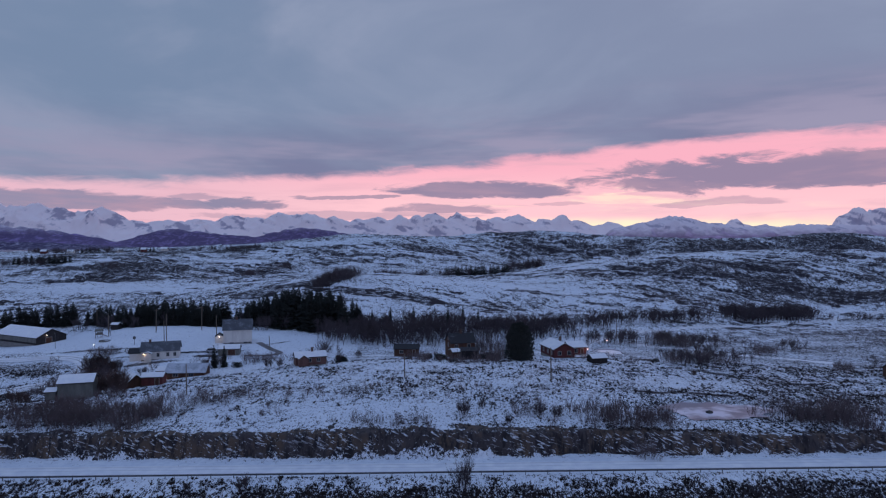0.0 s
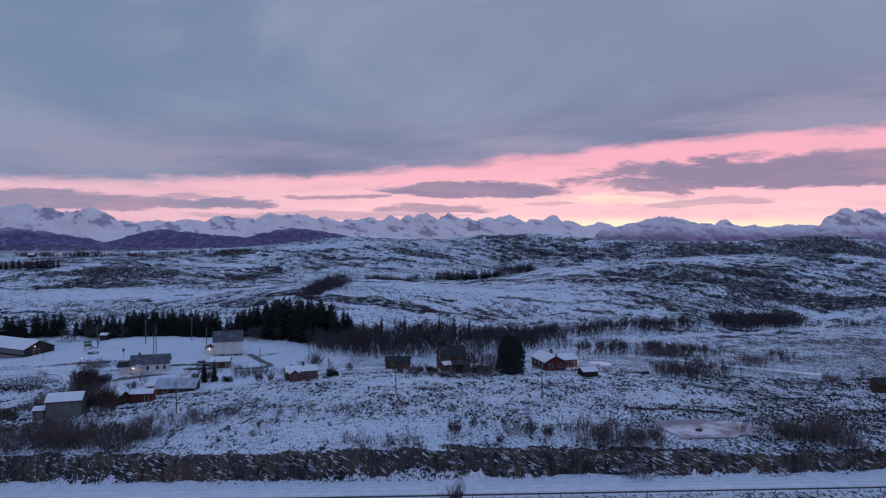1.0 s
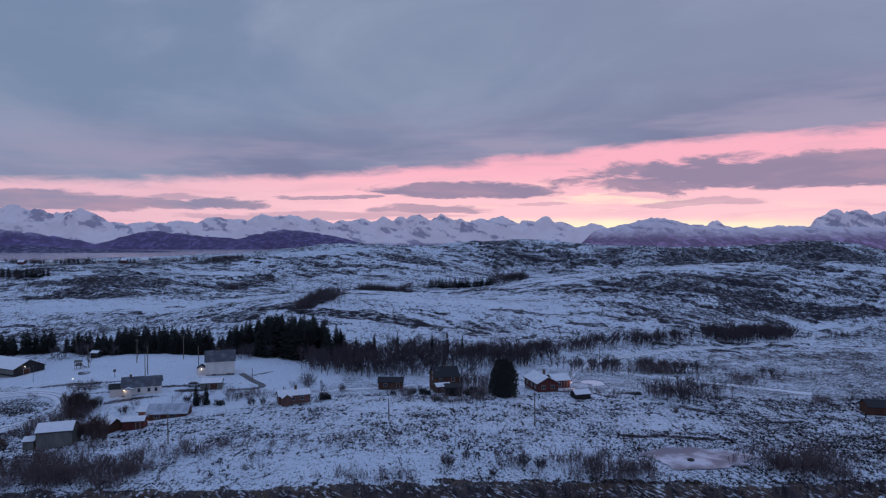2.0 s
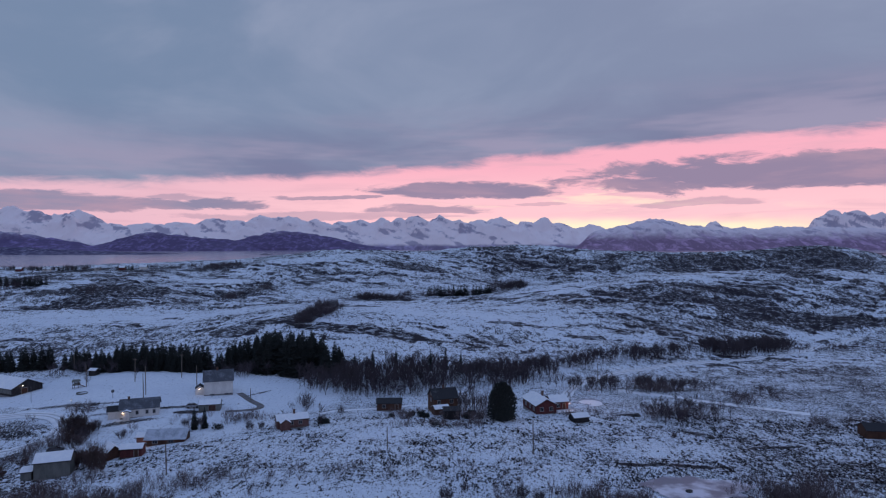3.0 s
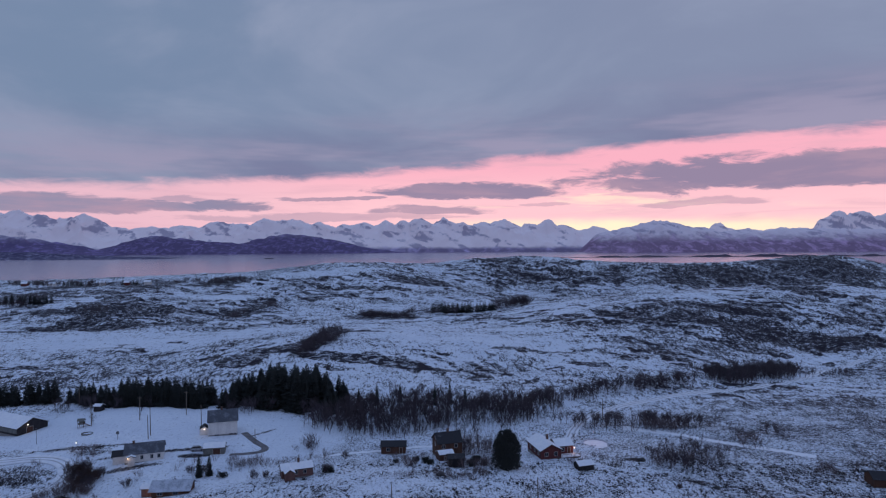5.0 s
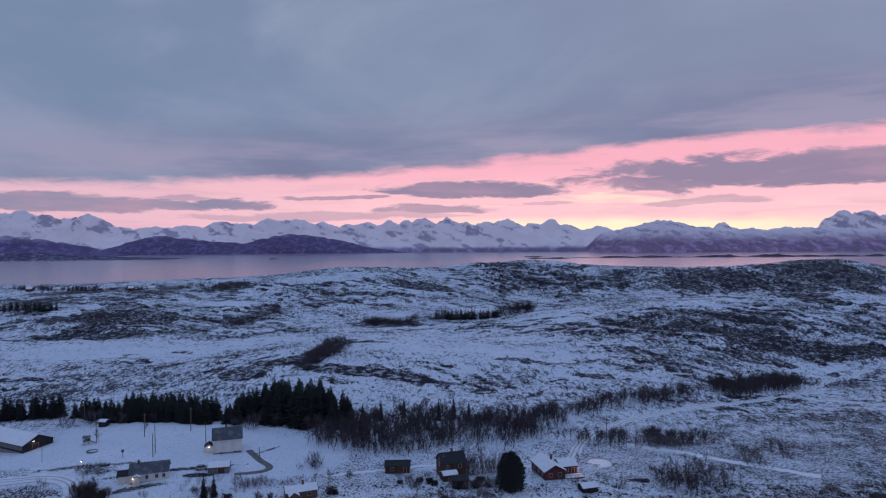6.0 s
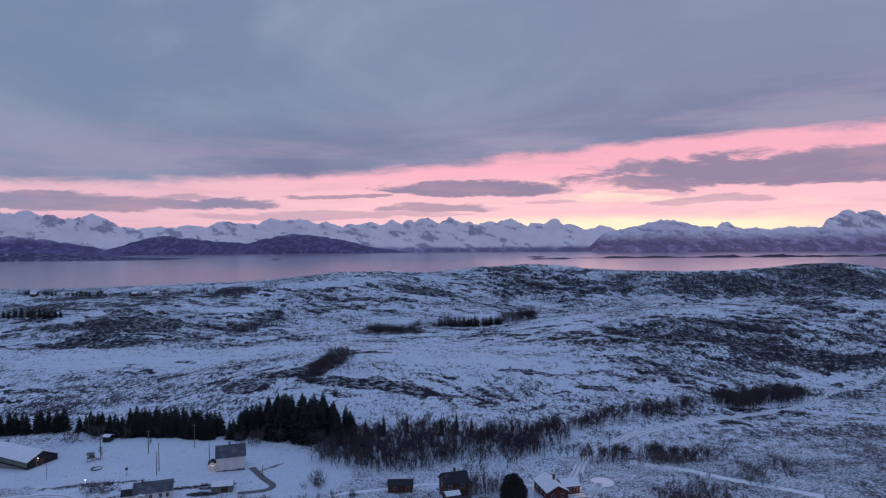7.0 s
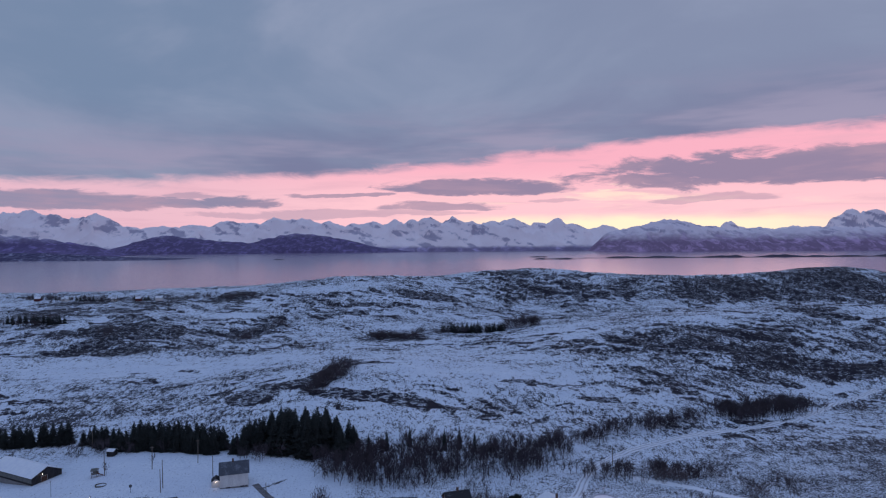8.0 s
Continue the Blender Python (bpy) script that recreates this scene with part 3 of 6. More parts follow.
range_of("mountain_peaks", "steep twin snow peaks above the fjord", RIGHT_PEAKS, 4450, 4920, 4700, HAZED_ROCK, seed=51)
DOME_PEAKS = [
    (1291, 132, 101), (1407, 178, 139), (1581, 208, 186), (1697, 184, 139), (1813, 168, 139), (1948, 151, 155), (2142, 146, 232), (2451, 148, 271),
    (2722, 155, 232), (3031, 141, 309), (3500, 130, 300),
]
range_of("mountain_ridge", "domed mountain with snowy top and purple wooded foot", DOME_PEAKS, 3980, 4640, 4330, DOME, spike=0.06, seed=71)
HILL_PEAKS = [(-2120, 36, 72), (-2029, 66, 72), (-1960, 92, 72), (-1898, 109, 72), (-1840, 118, 72), (-1786, 119, 72), (-1655, 105, 72), (-1542, 89, 72), (-1450, 82, 72), (-1373, 76, 72), (-1300, 66, 72), (-1241, 50, 72)]
HILL_PEAKS_2 = [(-1393, 26, 72), (-1276, 58, 72), (-1205, 80, 72), (-1140, 100, 72), (-1043, 122, 72), (-958, 137, 72), (-895, 130, 72), (-829, 121, 72), (-693, 95, 72), (-620, 74, 72), (-557, 56, 72), (-490, 38, 72), (-440, 24, 72), (-360, 13, 72)]
# purple-brown bare wood, its colour lightened to carry the distance haze
HAZED_WOOD = mountain_material("hazed_wooded_hill", 150.0, (0.125, 0.095, 0.185), 0.42, (0.72, 0.66, 0.76), 1.6)
range_of("wooded_hill", "dark purple wooded hill on the far shore", HILL_PEAKS, 4020, 4480, 4280, HAZED_WOOD, 0.14, 91, spike=0.02)
range_of("wooded_hill", "low dark wooded headland on the far shore", HILL_PEAKS_2, 4180, 4560, 4400, HAZED_WOOD, 0.14, 111, spike=0.02)
FOOT_PEAKS = [(-3000, 170, 120), (-2760, 158, 90), (-2600, 142, 70), (-2460, 132, 60), (-2364, 121, 50), (-2268, 107, 50), (-2156, 82, 45), (-2076, 60, 45), (-1980, 36, 40), (-1890, 19, 40)]
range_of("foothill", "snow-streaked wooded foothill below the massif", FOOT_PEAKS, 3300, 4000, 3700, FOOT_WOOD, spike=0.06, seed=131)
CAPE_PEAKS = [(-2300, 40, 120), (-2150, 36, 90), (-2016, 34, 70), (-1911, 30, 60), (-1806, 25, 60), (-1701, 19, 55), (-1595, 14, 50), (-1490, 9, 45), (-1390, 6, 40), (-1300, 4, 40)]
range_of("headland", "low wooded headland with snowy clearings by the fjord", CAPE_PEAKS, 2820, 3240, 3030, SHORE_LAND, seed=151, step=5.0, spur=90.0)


def skerry(x0, x1, y, high, seed, label):
    """A low bare islet, long and thin."""
    xs, ys = np.linspace(x0, x1, 90), np.linspace(y - 26, y + 26, 9)
    Y, X = np.meshgrid(ys, xs, indexing="ij")
    u = (X - x0) / (x1 - x0)
    lift = np.clip(1.1 * np.sqrt(np.clip(4 * u * (1 - u), 0, 1)) * (0.55 + 0.6 * fbm(X / 60.0, Y / 40.0, 3, seed)), 0, 1.4) * (1 - np.abs(Y - y) / 26)
    Z = SEA - 0.6 + high * lift
    ob = sheet("skerry", X, Y, Z, SKERRY, bare=X * 0)
    return tagged(ob, label, "islet", group="skerries in the fjord")


SKERRY = mottled("skerry_rock", (0.05, 0.04, 0.06), (0.11, 0.09, 0.12), 0.05, 0.9)
skerry(555, 2350, 2800, 11, 3, "long low dark skerry in the fjord")
skerry(400, 620, 2700, 7, 5, "small low dark skerry in the fjord")
skerry(430, 520, 3000, 7, 7, "small low dark skerry in the fjord")
skerry(-745, -690, 2850, 9, 9, "tiny flat islet in the fjord")


# ---- roads, rail and pond ----
def ribbon(name, line, wide, mat, lift=0.05, cols=9, step=1.0):
    """A way that follows the ground along a line of (x, y), smoothed."""
    pts = np.array(line, float)
    for _ in range(3):
        a, b = 0.75 * pts[:-1] + 0.25 * pts[1:], 0.25 * pts[:-1] + 0.75 * pts[1:]
        pts = np.vstack([pts[:1], np.stack([a, b], 1).reshape(-1, 2), pts[-1:]])
    along = np.concatenate([[0], np.cumsum(np.hypot(*np.diff(pts, axis=0).T))])
    at = np.arange(0, along[-1], step)
    cx, cy = np.interp(at, along, pts[:, 0]), np.interp(at, along, pts[:, 1])
    tx, ty = np.gradient(cx), np.gradient(cy)
    n = np.hypot(tx, ty)
    across = np.linspace(-0.5, 0.5, cols)
    wob = 0.25 * fbm(at / 6.0, at * 0, 3, 7)
    X = cx[:, None] - (ty / n)[:, None] * across * (wide + wob[:, None])
    Y = cy[:, None] + (tx / n)[:, None] * across * (wide + wob[:, None])
    mid = ground_z(cx, cy)[:, None]
    Z = 0.5 * mid + 0.5 * ground_z(X, Y)
    Z = np.maximum(Z, ground_z(X, Y)) + lift * (1 - np.abs(2 * across) ** 6) - 0.04 * np.abs(2 * across) ** 6
    return sheet(name, X, Y, Z, mat, across=np.broadcast_to(across * wide, X.shape))


def packed_snow(name, tracks, worn=0.5):
    """Driven snow with darker wheel ruts at the given offsets from the middle."""
    m, t, s = material(name, 0.6, 0.3)
    v = spot(t)
    off = node(t, "ShaderNodeAttribute")
    off.attribute_name = "across"
    wander = calc(t, "MULTIPLY", calc(t, "SUBTRACT", grain(t, v, 0.06, 3), 0.5), 0.9)
    off = calc(t, "ADD", off.outputs["Fac"], wander)
    rut = 0.0
    for a, half in tracks:
        rut = calc(t, "MAXIMUM", rut, ease(t, calc(t, "ABSOLUTE", calc(t, "SUBTRACT", off, a)), half, half * 0.4))
    rut = calc(t, "MULTIPLY", rut, ease(t, grain(t, v, 0.25, 4), 0.25, 0.6, 0.25, worn))
    white = blend(t, ease(t, grain(t, v, 0.5, 4), 0.35, 0.7), (0.70, 0.73, 0.80), (0.82, 0.84, 0.88))
    t.links.new(blend(t, rut, white, (0.12, 0.12, 0.14)), s.inputs["Base Color"])
    return m


ROAD_SNOW = packed_snow("driven_road_snow", [(-1.6, 0.25), (0.4, 0.16), (1.9, 0.22)], 0.22)
LANE_SNOW = packed_snow("driven_lane_snow", [(-0.75, 0.35), (0.75, 0.35)], 0.6)
xs = np.linspace(-170, 170, 60)
tagged(ribbon("road", np.stack([xs, rail_line(xs) + 3.7], 1), 5.8, ROAD_SNOW, 0.06), "snow-covered country road with dark wheel tracks", "road", kind="structure")
tagged(ribbon("lane", [(-190, 205), (-150, 201), (-133, 200.5), (-124, 202.5), (-113, 199), (-107.5, 190), (-110, 182), (-118, 176), (-140, 168), (-170, 160)], 5.0, LANE_SNOW, 0.1),
       "winding farm lane of driven snow", "lane", kind="structure")
tagged(ribbon("lane", [(-108, 184), (-101, 178), (-96, 172), (-92, 166), (-84, 163), (-78, 163)], 2.8, LANE_SNOW), "short driven track between the sheds", "lane", kind="structure")
tagged(ribbon("track", [(40, 200), (47, 212), (52, 226), (59, 240), (80, 260), (105, 275.5), (137, 290), (172, 304.5), (203, 333), (222, 350), (260, 372)], 3.8, LANE_SNOW, 0.14),
       "snowy track climbing along the birch wood", "track", kind="structure")
tagged(ribbon("track", [(70, 228), (80, 225), (91, 220), (103, 210.5), (114, 203), (122, 197)], 4.2, SNOW),
       "smooth snow-filled track across the heath", "track", kind="structure")
tagged(ribbon("track", [(-34, 199), (-26, 201), (-14, 205), (0, 208), (18, 208), (34, 203)], 2.4, SNOW), "footworn snow track behind the cabins", "track", kind="structure")


GRAVEL = mottled("frozen_gravel", (0.10, 0.095, 0.10), (0.22, 0.21, 0.22), 0.9, 0.9, bump=0.03)
tagged(ribbon("drive", [(-64.5, 221), (-61, 216.5), (-57.5, 212), (-54.2, 208.8), (-53.4, 206.4), (-54.6, 204), (-58, 202.6), (-63.5, 201.6)], 2.6, GRAVEL, 0.06), "curving bare gravel drive through the snowy yard", "drive", kind="structure")


def pond_material():
    m, t, s = material("pond_ice", 0.42, 0.22)
    v = spot(t)
    g = grain(t, v, 0.18, 4)
    t.links.new(blend(t, ease(t, g, 0.40, 0.62), (0.20, 0.19, 0.24), (0.62, 0.63, 0.72)), s.inputs["Base Color"])
    relief(t, s, grain(t, v, 0.8, 3), 0.1, 0.05)
    return m


ang = np.linspace(0, 2 * math.pi, 129)
rad = np.linspace(0.0, 1.0, 8)
A, Rr = np.meshgrid(ang, rad)
edge_r = 1.06 + 0.12 * np.sin(3 * A + 1) + 0.08 * np.sin(5 * A) + 0.07 * np.sin(9 * A + 2) + 0.05 * np.sin(14 * A)
PX, PY = 57.5 + 10.5 * Rr * edge_r * np.cos(A), 132.5 + 6.3 * Rr * edge_r * np.sin(A)
tagged(sheet("pond", PX, PY, PX * 0 + 5.42, pond_material()), "small frozen pond with a pink sheen", "pond", kind="structure")


STEEL = mottled("galvanised_steel", (0.06, 0.065, 0.075), (0.12, 0.125, 0.14), 3.0, 0.55, spec=0.5)


def box(bm, x0, x1, y0, y1, z0, z1):
    v = [bm.verts.new(p) for p in ((x0, y0, z0), (x1, y0, z0), (x1, y1, z0), (x0, y1, z0), (x0, y0, z1), (x1, y0, z1), (x1, y1, z1), (x0, y1, z1))]
    for f in ((3, 2, 1, 0), (4, 5, 6, 7), (0, 1, 5, 4), (1, 2, 6, 5), (2, 3, 7, 6), (3, 0, 4, 7)):
        bm.faces.new([v[k] for k in f])
    return bm


def guard_rail():
    rail = tagged(new("guard_rail"), "galvanised steel guard rail along the snowy road", "guard rail")
    bm = bmesh.new()
    prof = [(0.0, 0.46), (-0.08, 0.52), (-0.08, 0.57), (-0.02, 0.61), (-0.08, 0.65), (-0.08, 0.70), (0.0, 0.76)]
    last = None
    for x in np.arange(-168, 169, 2.0):
        y = float(rail_line(x))
        ring = [bm.verts.new((x, y + dy, ROAD_Z + z)) for dy, z in prof] + [bm.verts.new((x, y + dy + 0.03, ROAD_Z + z)) for dy, z in reversed(prof)]
        if last:
            n = len(ring)
            for k in range(n):
                bm.faces.new((last[k], last[(k + 1) % n], ring[(k + 1) % n], ring[k]))
        last = ring
    part("beam", bm, STEEL, rail)
    bm = box(bmesh.new(), -0.05, 0.05, 0.03, 0.15, -0.6, 0.76)
    first = None
    for x in np.arange(-166, 169, 3.75):
        spot_at = (x, float(rail_line(x)), ROAD_Z)
        if first is None:
            first = part("post", bm, STEEL, rail)
            first.location = spot_at
        else:
            p = first.copy()
            scene.collection.objects.link(p)
            p.location = spot_at


guard_rail()


# ---- trees and scrub ----
def frame_of(d):
    d = d / np.linalg.norm(d)
    a = np.cross(d, (0.3, 0.9, 0.1) if abs(d[2]) > 0.8 else (0, 0, 1.0))
    a /= np.linalg.norm(a)
    return d, a, np.cross(d, a)


def tube(V, F, path, radii, sides=3):
    """A tapered limb along a path of points, added to the lists V and F."""
    base = len(V)
    for k, p in enumerate(path):
        d = path[min(k + 1, len(path) - 1)] - path[max(k - 1, 0)]
        _, a, b = frame_of(d)
        for j in range(sides):
            w = 2 * math.pi * j / sides
            V.append(p + radii[k] * (math.cos(w) * a + math.sin(w) * b))
    for k in range(len(path) - 1):
        for j in range(sides):
            i, n = base + k * sides + j, base + k * sides + (j + 1) % sides
            F.append((i, n, n + sides, i + sides))


def sprig(V, F, p, d, long, wide, plain=False):
    """One thin twig: a long narrow leaf-shaped sliver with a fold, or a plain one."""
    d, a, b = frame_of(d)
    i = len(V)
    if plain:
        V += [p - a * wide, p + a * wide, p + d * long]
        F.append((i, i + 1, i + 2))
        return
    V += [p - a * wide, p + a * wide, p + d * long, p + d * long * 0.5 + b * wide * 1.5]
    F += [(i, i + 3, i + 2), (i + 3, i + 1, i + 2)]


def limb(rng, start, d, long, r, bend, parts=4):
    pts, p = [start], start
    d = d / np.linalg.norm(d)
    for _ in range(parts):
        d = d + rng.normal(0, bend, 3) + np.array((0, 0, 0.06))
        d /= np.linalg.norm(d)
        p = p + d * long / parts
        pts.append(p)
    return pts, [r * (1 - 0.8 * k / parts) for k in range(parts + 1)]


def bare_bush(seed, high=2.5, wide=1.6, stems=9, twigs=5, sprigs=4, trunk=False, light=False, thick=0.036):
    """Stems and twigs of a leafless birch or willow: two meshes of (points, faces), stems and twigs."""
    rng = np.random.default_rng(seed)
    SV, SF, TV, TF = [], [], [], []
    starts = []
    if trunk:
        path, rad = limb(rng, np.zeros(3), np.array((rng.normal(0, 0.08), rng.normal(0, 0.08), 1.0)), high * 0.92, high * 0.013 + 0.02, 0.06, 5)
        tube(SV, SF, path, rad, 4)
        for k in range(stems):
            f = rng.uniform(0.08, 0.95) * 5
            i = int(f)
            p = path[i] + (path[min(i + 1, 5)] - path[i]) * (f - i)
            w = rng.uniform(0, 2 * math.pi)
            starts.append((p, np.array((math.cos(w) * 0.8, math.sin(w) * 0.8, rng.uniform(0.8, 1.7))), (high - p[2]) * 0.42 + wide * 0.40, 0.022))
    else:
        for k in range(stems):
            w, s = rng.uniform(0, 2 * math.pi), rng.uniform(0, 1) ** 0.6
            q = np.array((math.cos(w), math.sin(w), 0)) * s * wide * 0.55
            d = np.array((q[0] * 0.55 / wide + rng.normal(0, 0.14), q[1] * 0.55 / wide + rng.normal(0, 0.14), 1.0))
            starts.append((q * 0.75, d, high * rng.uniform(0.65, 1.0) * (1.1 - 0.35 * s), 0.024))
    for p, d, long, r in starts:
        path, rad = limb(rng, p, d, long, r, 0.13)
        if light:
            sprig(SV, SF, path[0], path[2] - path[0], np.linalg.norm(path[2] - path[0]) * 1.1, 1.2 * r)
            sprig(SV, SF, path[2], path[4] - path[2], np.linalg.norm(path[4] - path[2]), 0.8 * r)
        else:
            tube(SV, SF, path, rad, 3)
        for k in range(twigs):
            f = rng.uniform(0.25, 1.0) * 4
            i = min(int(f), 3)
            q = path[i] + (path[i + 1] - path[i]) * (f - i)
            w = rng.uniform(0, 2 * math.pi)
            e = path[i + 1] - path[i]
            e = e / np.linalg.norm(e) + 0.6 * np.array((math.cos(w), math.sin(w), rng.uniform(0.1, 0.9)))
            branch, br = limb(rng, q, e, long * rng.uniform(0.24, 0.46), 0.017, 0.15, 2)
            if light:
                sprig(TV, TF, branch[0], branch[2] - branch[0], np.linalg.norm(branch[2] - branch[0]), thick, True)
            else:
                tube(TV, TF, branch, br, 3)
            for _ in range(sprigs):
                g = branch[rng.integers(0, 3)]
                sprig(TV, TF, g, (branch[2] - branch[0]) / np.linalg.norm(branch[2] - branch[0]) + rng.normal(0, 0.42, 3) + np.array((0, 0, 0.6)),
                      long * rng.uniform(0.18, 0.38), 0.7 * thick if light else 0.016, light)
    return (np.array(SV), SF), (np.array(TV), TF)


def spruce_shape(seed, high=10.0, wide=2.3, full=1.0, gap=0.034):
    """Trunk and crown of a spruce: whorls of drooping boughs, each with side sprays."""
    rng = np.random.default_rng(seed)
    SV, SF, CV, CF = [], [], [], []
    path = [np.array((0, 0, high * k / 6.0)) for k in range(7)]
    tube(SV, SF, path, [0.17 * (1 - k / 6.3) * high / 10 for k in range(7)], 6)
    z = high * 0.05
    while z < high * 0.985:
        f = 1 - z / high
        reach = wide * (f ** 0.8) * rng.uniform(0.75, 1.12) * full
        n = int(6 + 5 * f)
        for k in range(n):
            w = 2 * math.pi * (k + rng.uniform(-0.35, 0.35)) / n
            long = reach * rng.uniform(0.65, 1.15) + 0.12
            out = np.array((math.cos(w), math.sin(w), 0))
            p0 = np.array((0, 0, z + rng.uniform(-0.15, 0.15)))
            p1 = p0 + out * long * 0.55 + np.array((0, 0, -0.10 * long))
            p2 = p0 + out * long + np.array((0, 0, -0.22 * long + 0.1 * f))
            side = np.array((-out[1], out[0], 0)) * (0.16 * long + 0.10)
            drop = np.array((0, 0, -0.12 * long - 0.10))
            i = len(CV)
            CV += [p0, p1 + side + drop, p2, p1 - side + drop, p1 + np.array((0, 0, 0.05))]
            CF += [(i, i + 1, i + 4), (i + 1, i + 2, i + 4), (i + 2, i + 3, i + 4), (i + 3, i, i + 4)]
            for s in (-1, 1):
                q = p0 + (p1 - p0) * rng.uniform(0.6, 1.3)
                sprig(CV, CF, q, out * 0.8 + s * side / np.linalg.norm(side) * 0.8 + np.array((0, 0, -0.3)), long * 0.45, 0.07 + 0.05 * long)
        z += high * gap * rng.uniform(0.8, 1.2)
    return (np.array(SV), SF), (np.array(CV), CF)


def points_mesh(name, V, F, mat):
    """A mesh of points and faces (faces given as tuples, or as an array of triangles)."""
    me = bpy.data.meshes.new(name)
    T = F if isinstance(F, np.ndarray) else triangles(F)
    me.vertices.add(len(V))
    me.vertices.foreach_set("co", np.asarray(V, np.float32).ravel())
    me.loops.add(T.size)
    me.loops.foreach_set("vertex_index", T.astype(np.int32).ravel())
    me.polygons.add(len(T))
    me.polygons.foreach_set("loop_start", np.arange(0, T.size, 3, dtype=np.int32))
    me.polygons.foreach_set("loop_total", np.full(len(T), 3, np.int32))
    me.update(calc_edges=True)
    me.materials.append(mat)
    return me


def triangles(F):
    out = []
    for f in F:
        out += [(f[0], f[k], f[k + 1]) for k in range(1, len(f) - 1)]
    return np.array(out)


def hang(name, me, parent):
    ob = new(name, me)
    ob.parent = parent
    return ob


BARK = mottled("birch_bark", (0.10, 0.085, 0.08), (0.20, 0.17, 0.16), 4.0, 0.9)
TWIG = mottled("bare_twigs", (0.068, 0.055, 0.064), (0.122, 0.100, 0.112), 1.5, 0.9)
FINE_TWIG = mottled("fine_twigs", (0.11, 0.085, 0.092), (0.19, 0.15, 0.155), 1.5, 0.9)
RUST_TWIG = mottled("rusty_twigs", (0.075, 0.052, 0.05), (0.145, 0.095, 0.085), 1.5, 0.9)
NEEDLES = mottled("spruce_needles", (0.030, 0.035, 0.034), (0.062, 0.068, 0.063), 2.0, 0.85, spec=0.15)
PINE_BARK = mottled("spruce_bark", (0.05, 0.04, 0.035), (0.09, 0.07, 0.06), 6.0, 0.9)

BUSHES = [bare_bush(10 + k, 2.4, 1.7, 20, 8, 6) for k in range(5)]
BIRCHES = [bare_bush(40 + k, 5.5, 1.9, 15, 5, 5, True) for k in range(5)]
THIN = [bare_bush(70 + k, 4.6, 1.8, 11, 4, 4, True, True, 0.05) for k in range(5)] + [bare_bush(80 + k, 2.2, 2.0, 11, 5, 4, False, True, 0.014) for k in range(4)]
SPARSE = [bare_bush(90 + k, 3.0, 1.7, 6, 4, 3, False, True) for k in range(4)]
DENSE = [bare_bush(200 + k, 2.6, 1.9, 11, 5, 4, False, True, 0.015) for k in range(5)]
MESHES = {}
for kind, shapes, mat in (("bush", BUSHES, TWIG), ("rusty", BUSHES, RUST_TWIG), ("birch", BIRCHES, TWIG)):
    MESHES[kind] = [(points_mesh("stem", *a, BARK if kind == "birch" else mat), points_mesh("crown", *b, mat)) for a, b in shapes]
SPRUCES = [spruce_shape(100 + k, 10.0, 2.1 + 0.25 * (k % 3)) for k in range(5)]
MESHES["spruce"] = [(points_mesh("trunk", *a, PINE_BARK), points_mesh("crown", *b, NEEDLES)) for a, b in SPRUCES]
MESHES["far_spruce"] = [(points_mesh("trunk", *a, PINE_BARK), points_mesh("crown", *b, NEEDLES)) for a, b in (spruce_shape(120 + k, 10.0, 2.4, 1.0, 0.06) for k in range(3))]
picker = random.Random(5)


def juniper_shape(seed):
    """A low uneven evergreen bush."""
    rng = np.random.default_rng(seed)
    V, F = [], []
    lobes = [(rng.uniform(-0.7, 0.7), rng.uniform(-0.7, 0.7), rng.uniform(0.7, 1.6)) for _ in range(5)]
    for k in range(420):
        x, y, tall = lobes[rng.integers(5)]
        w, f = rng.uniform(0, 2 * math.pi), rng.uniform()
        r = rng.uniform(0.1, 0.6) * (1 - 0.6 * f)
        out = np.array((math.cos(w), math.sin(w), 0))
        sprig(V, F, np.array((x, y, 0.05 + f * tall * 0.8)) + out * r, out * 0.6 + np.array((rng.normal(0, 0.3), rng.normal(0, 0.3), 0.9)), rng.uniform(0.25, 0.5), rng.uniform(0.04, 0.09))
    stem = ([], [])
    for x, y, tall in lobes:
        tube(stem[0], stem[1], [np.array((0, 0, -0.1)), np.array((x * 0.6, y * 0.6, tall * 0.4)), np.array((x, y, tall * 0.8))], [0.06, 0.04, 0.02], 4)
    return (np.array(stem[0]), stem[1]), (np.array(V), F)


MESHES["juniper"] = [(points_mesh("stem", *a, PINE_BARK), points_mesh("crown", *b, NEEDLES)) for a, b in (juniper_shape(140 + k) for k in range(4))]


def plant(kind, name, x, y, high, label, group, native, wide=1.0, category="tree"):
    """One tree or bush as a thing of its own, standing on the ground."""
    a, b = picker.choice(MESHES[kind])
    ob = tagged(new(name), label, category, group)
    s = high / native
    ob.matrix_basis = pose(x, y, float(ground_z(x, y)) - 0.05, 0, 0, picker.uniform(0, 360)) @ Matrix.Diagonal((s * wide, s * wide, s, 1))
    hang("trunk" if kind in ("spruce", "far_spruce", "birch") else "stem", a, ob)
    hang("crown" if kind in ("spruce", "far_spruce", "birch") else "crown", b, ob)
    return ob


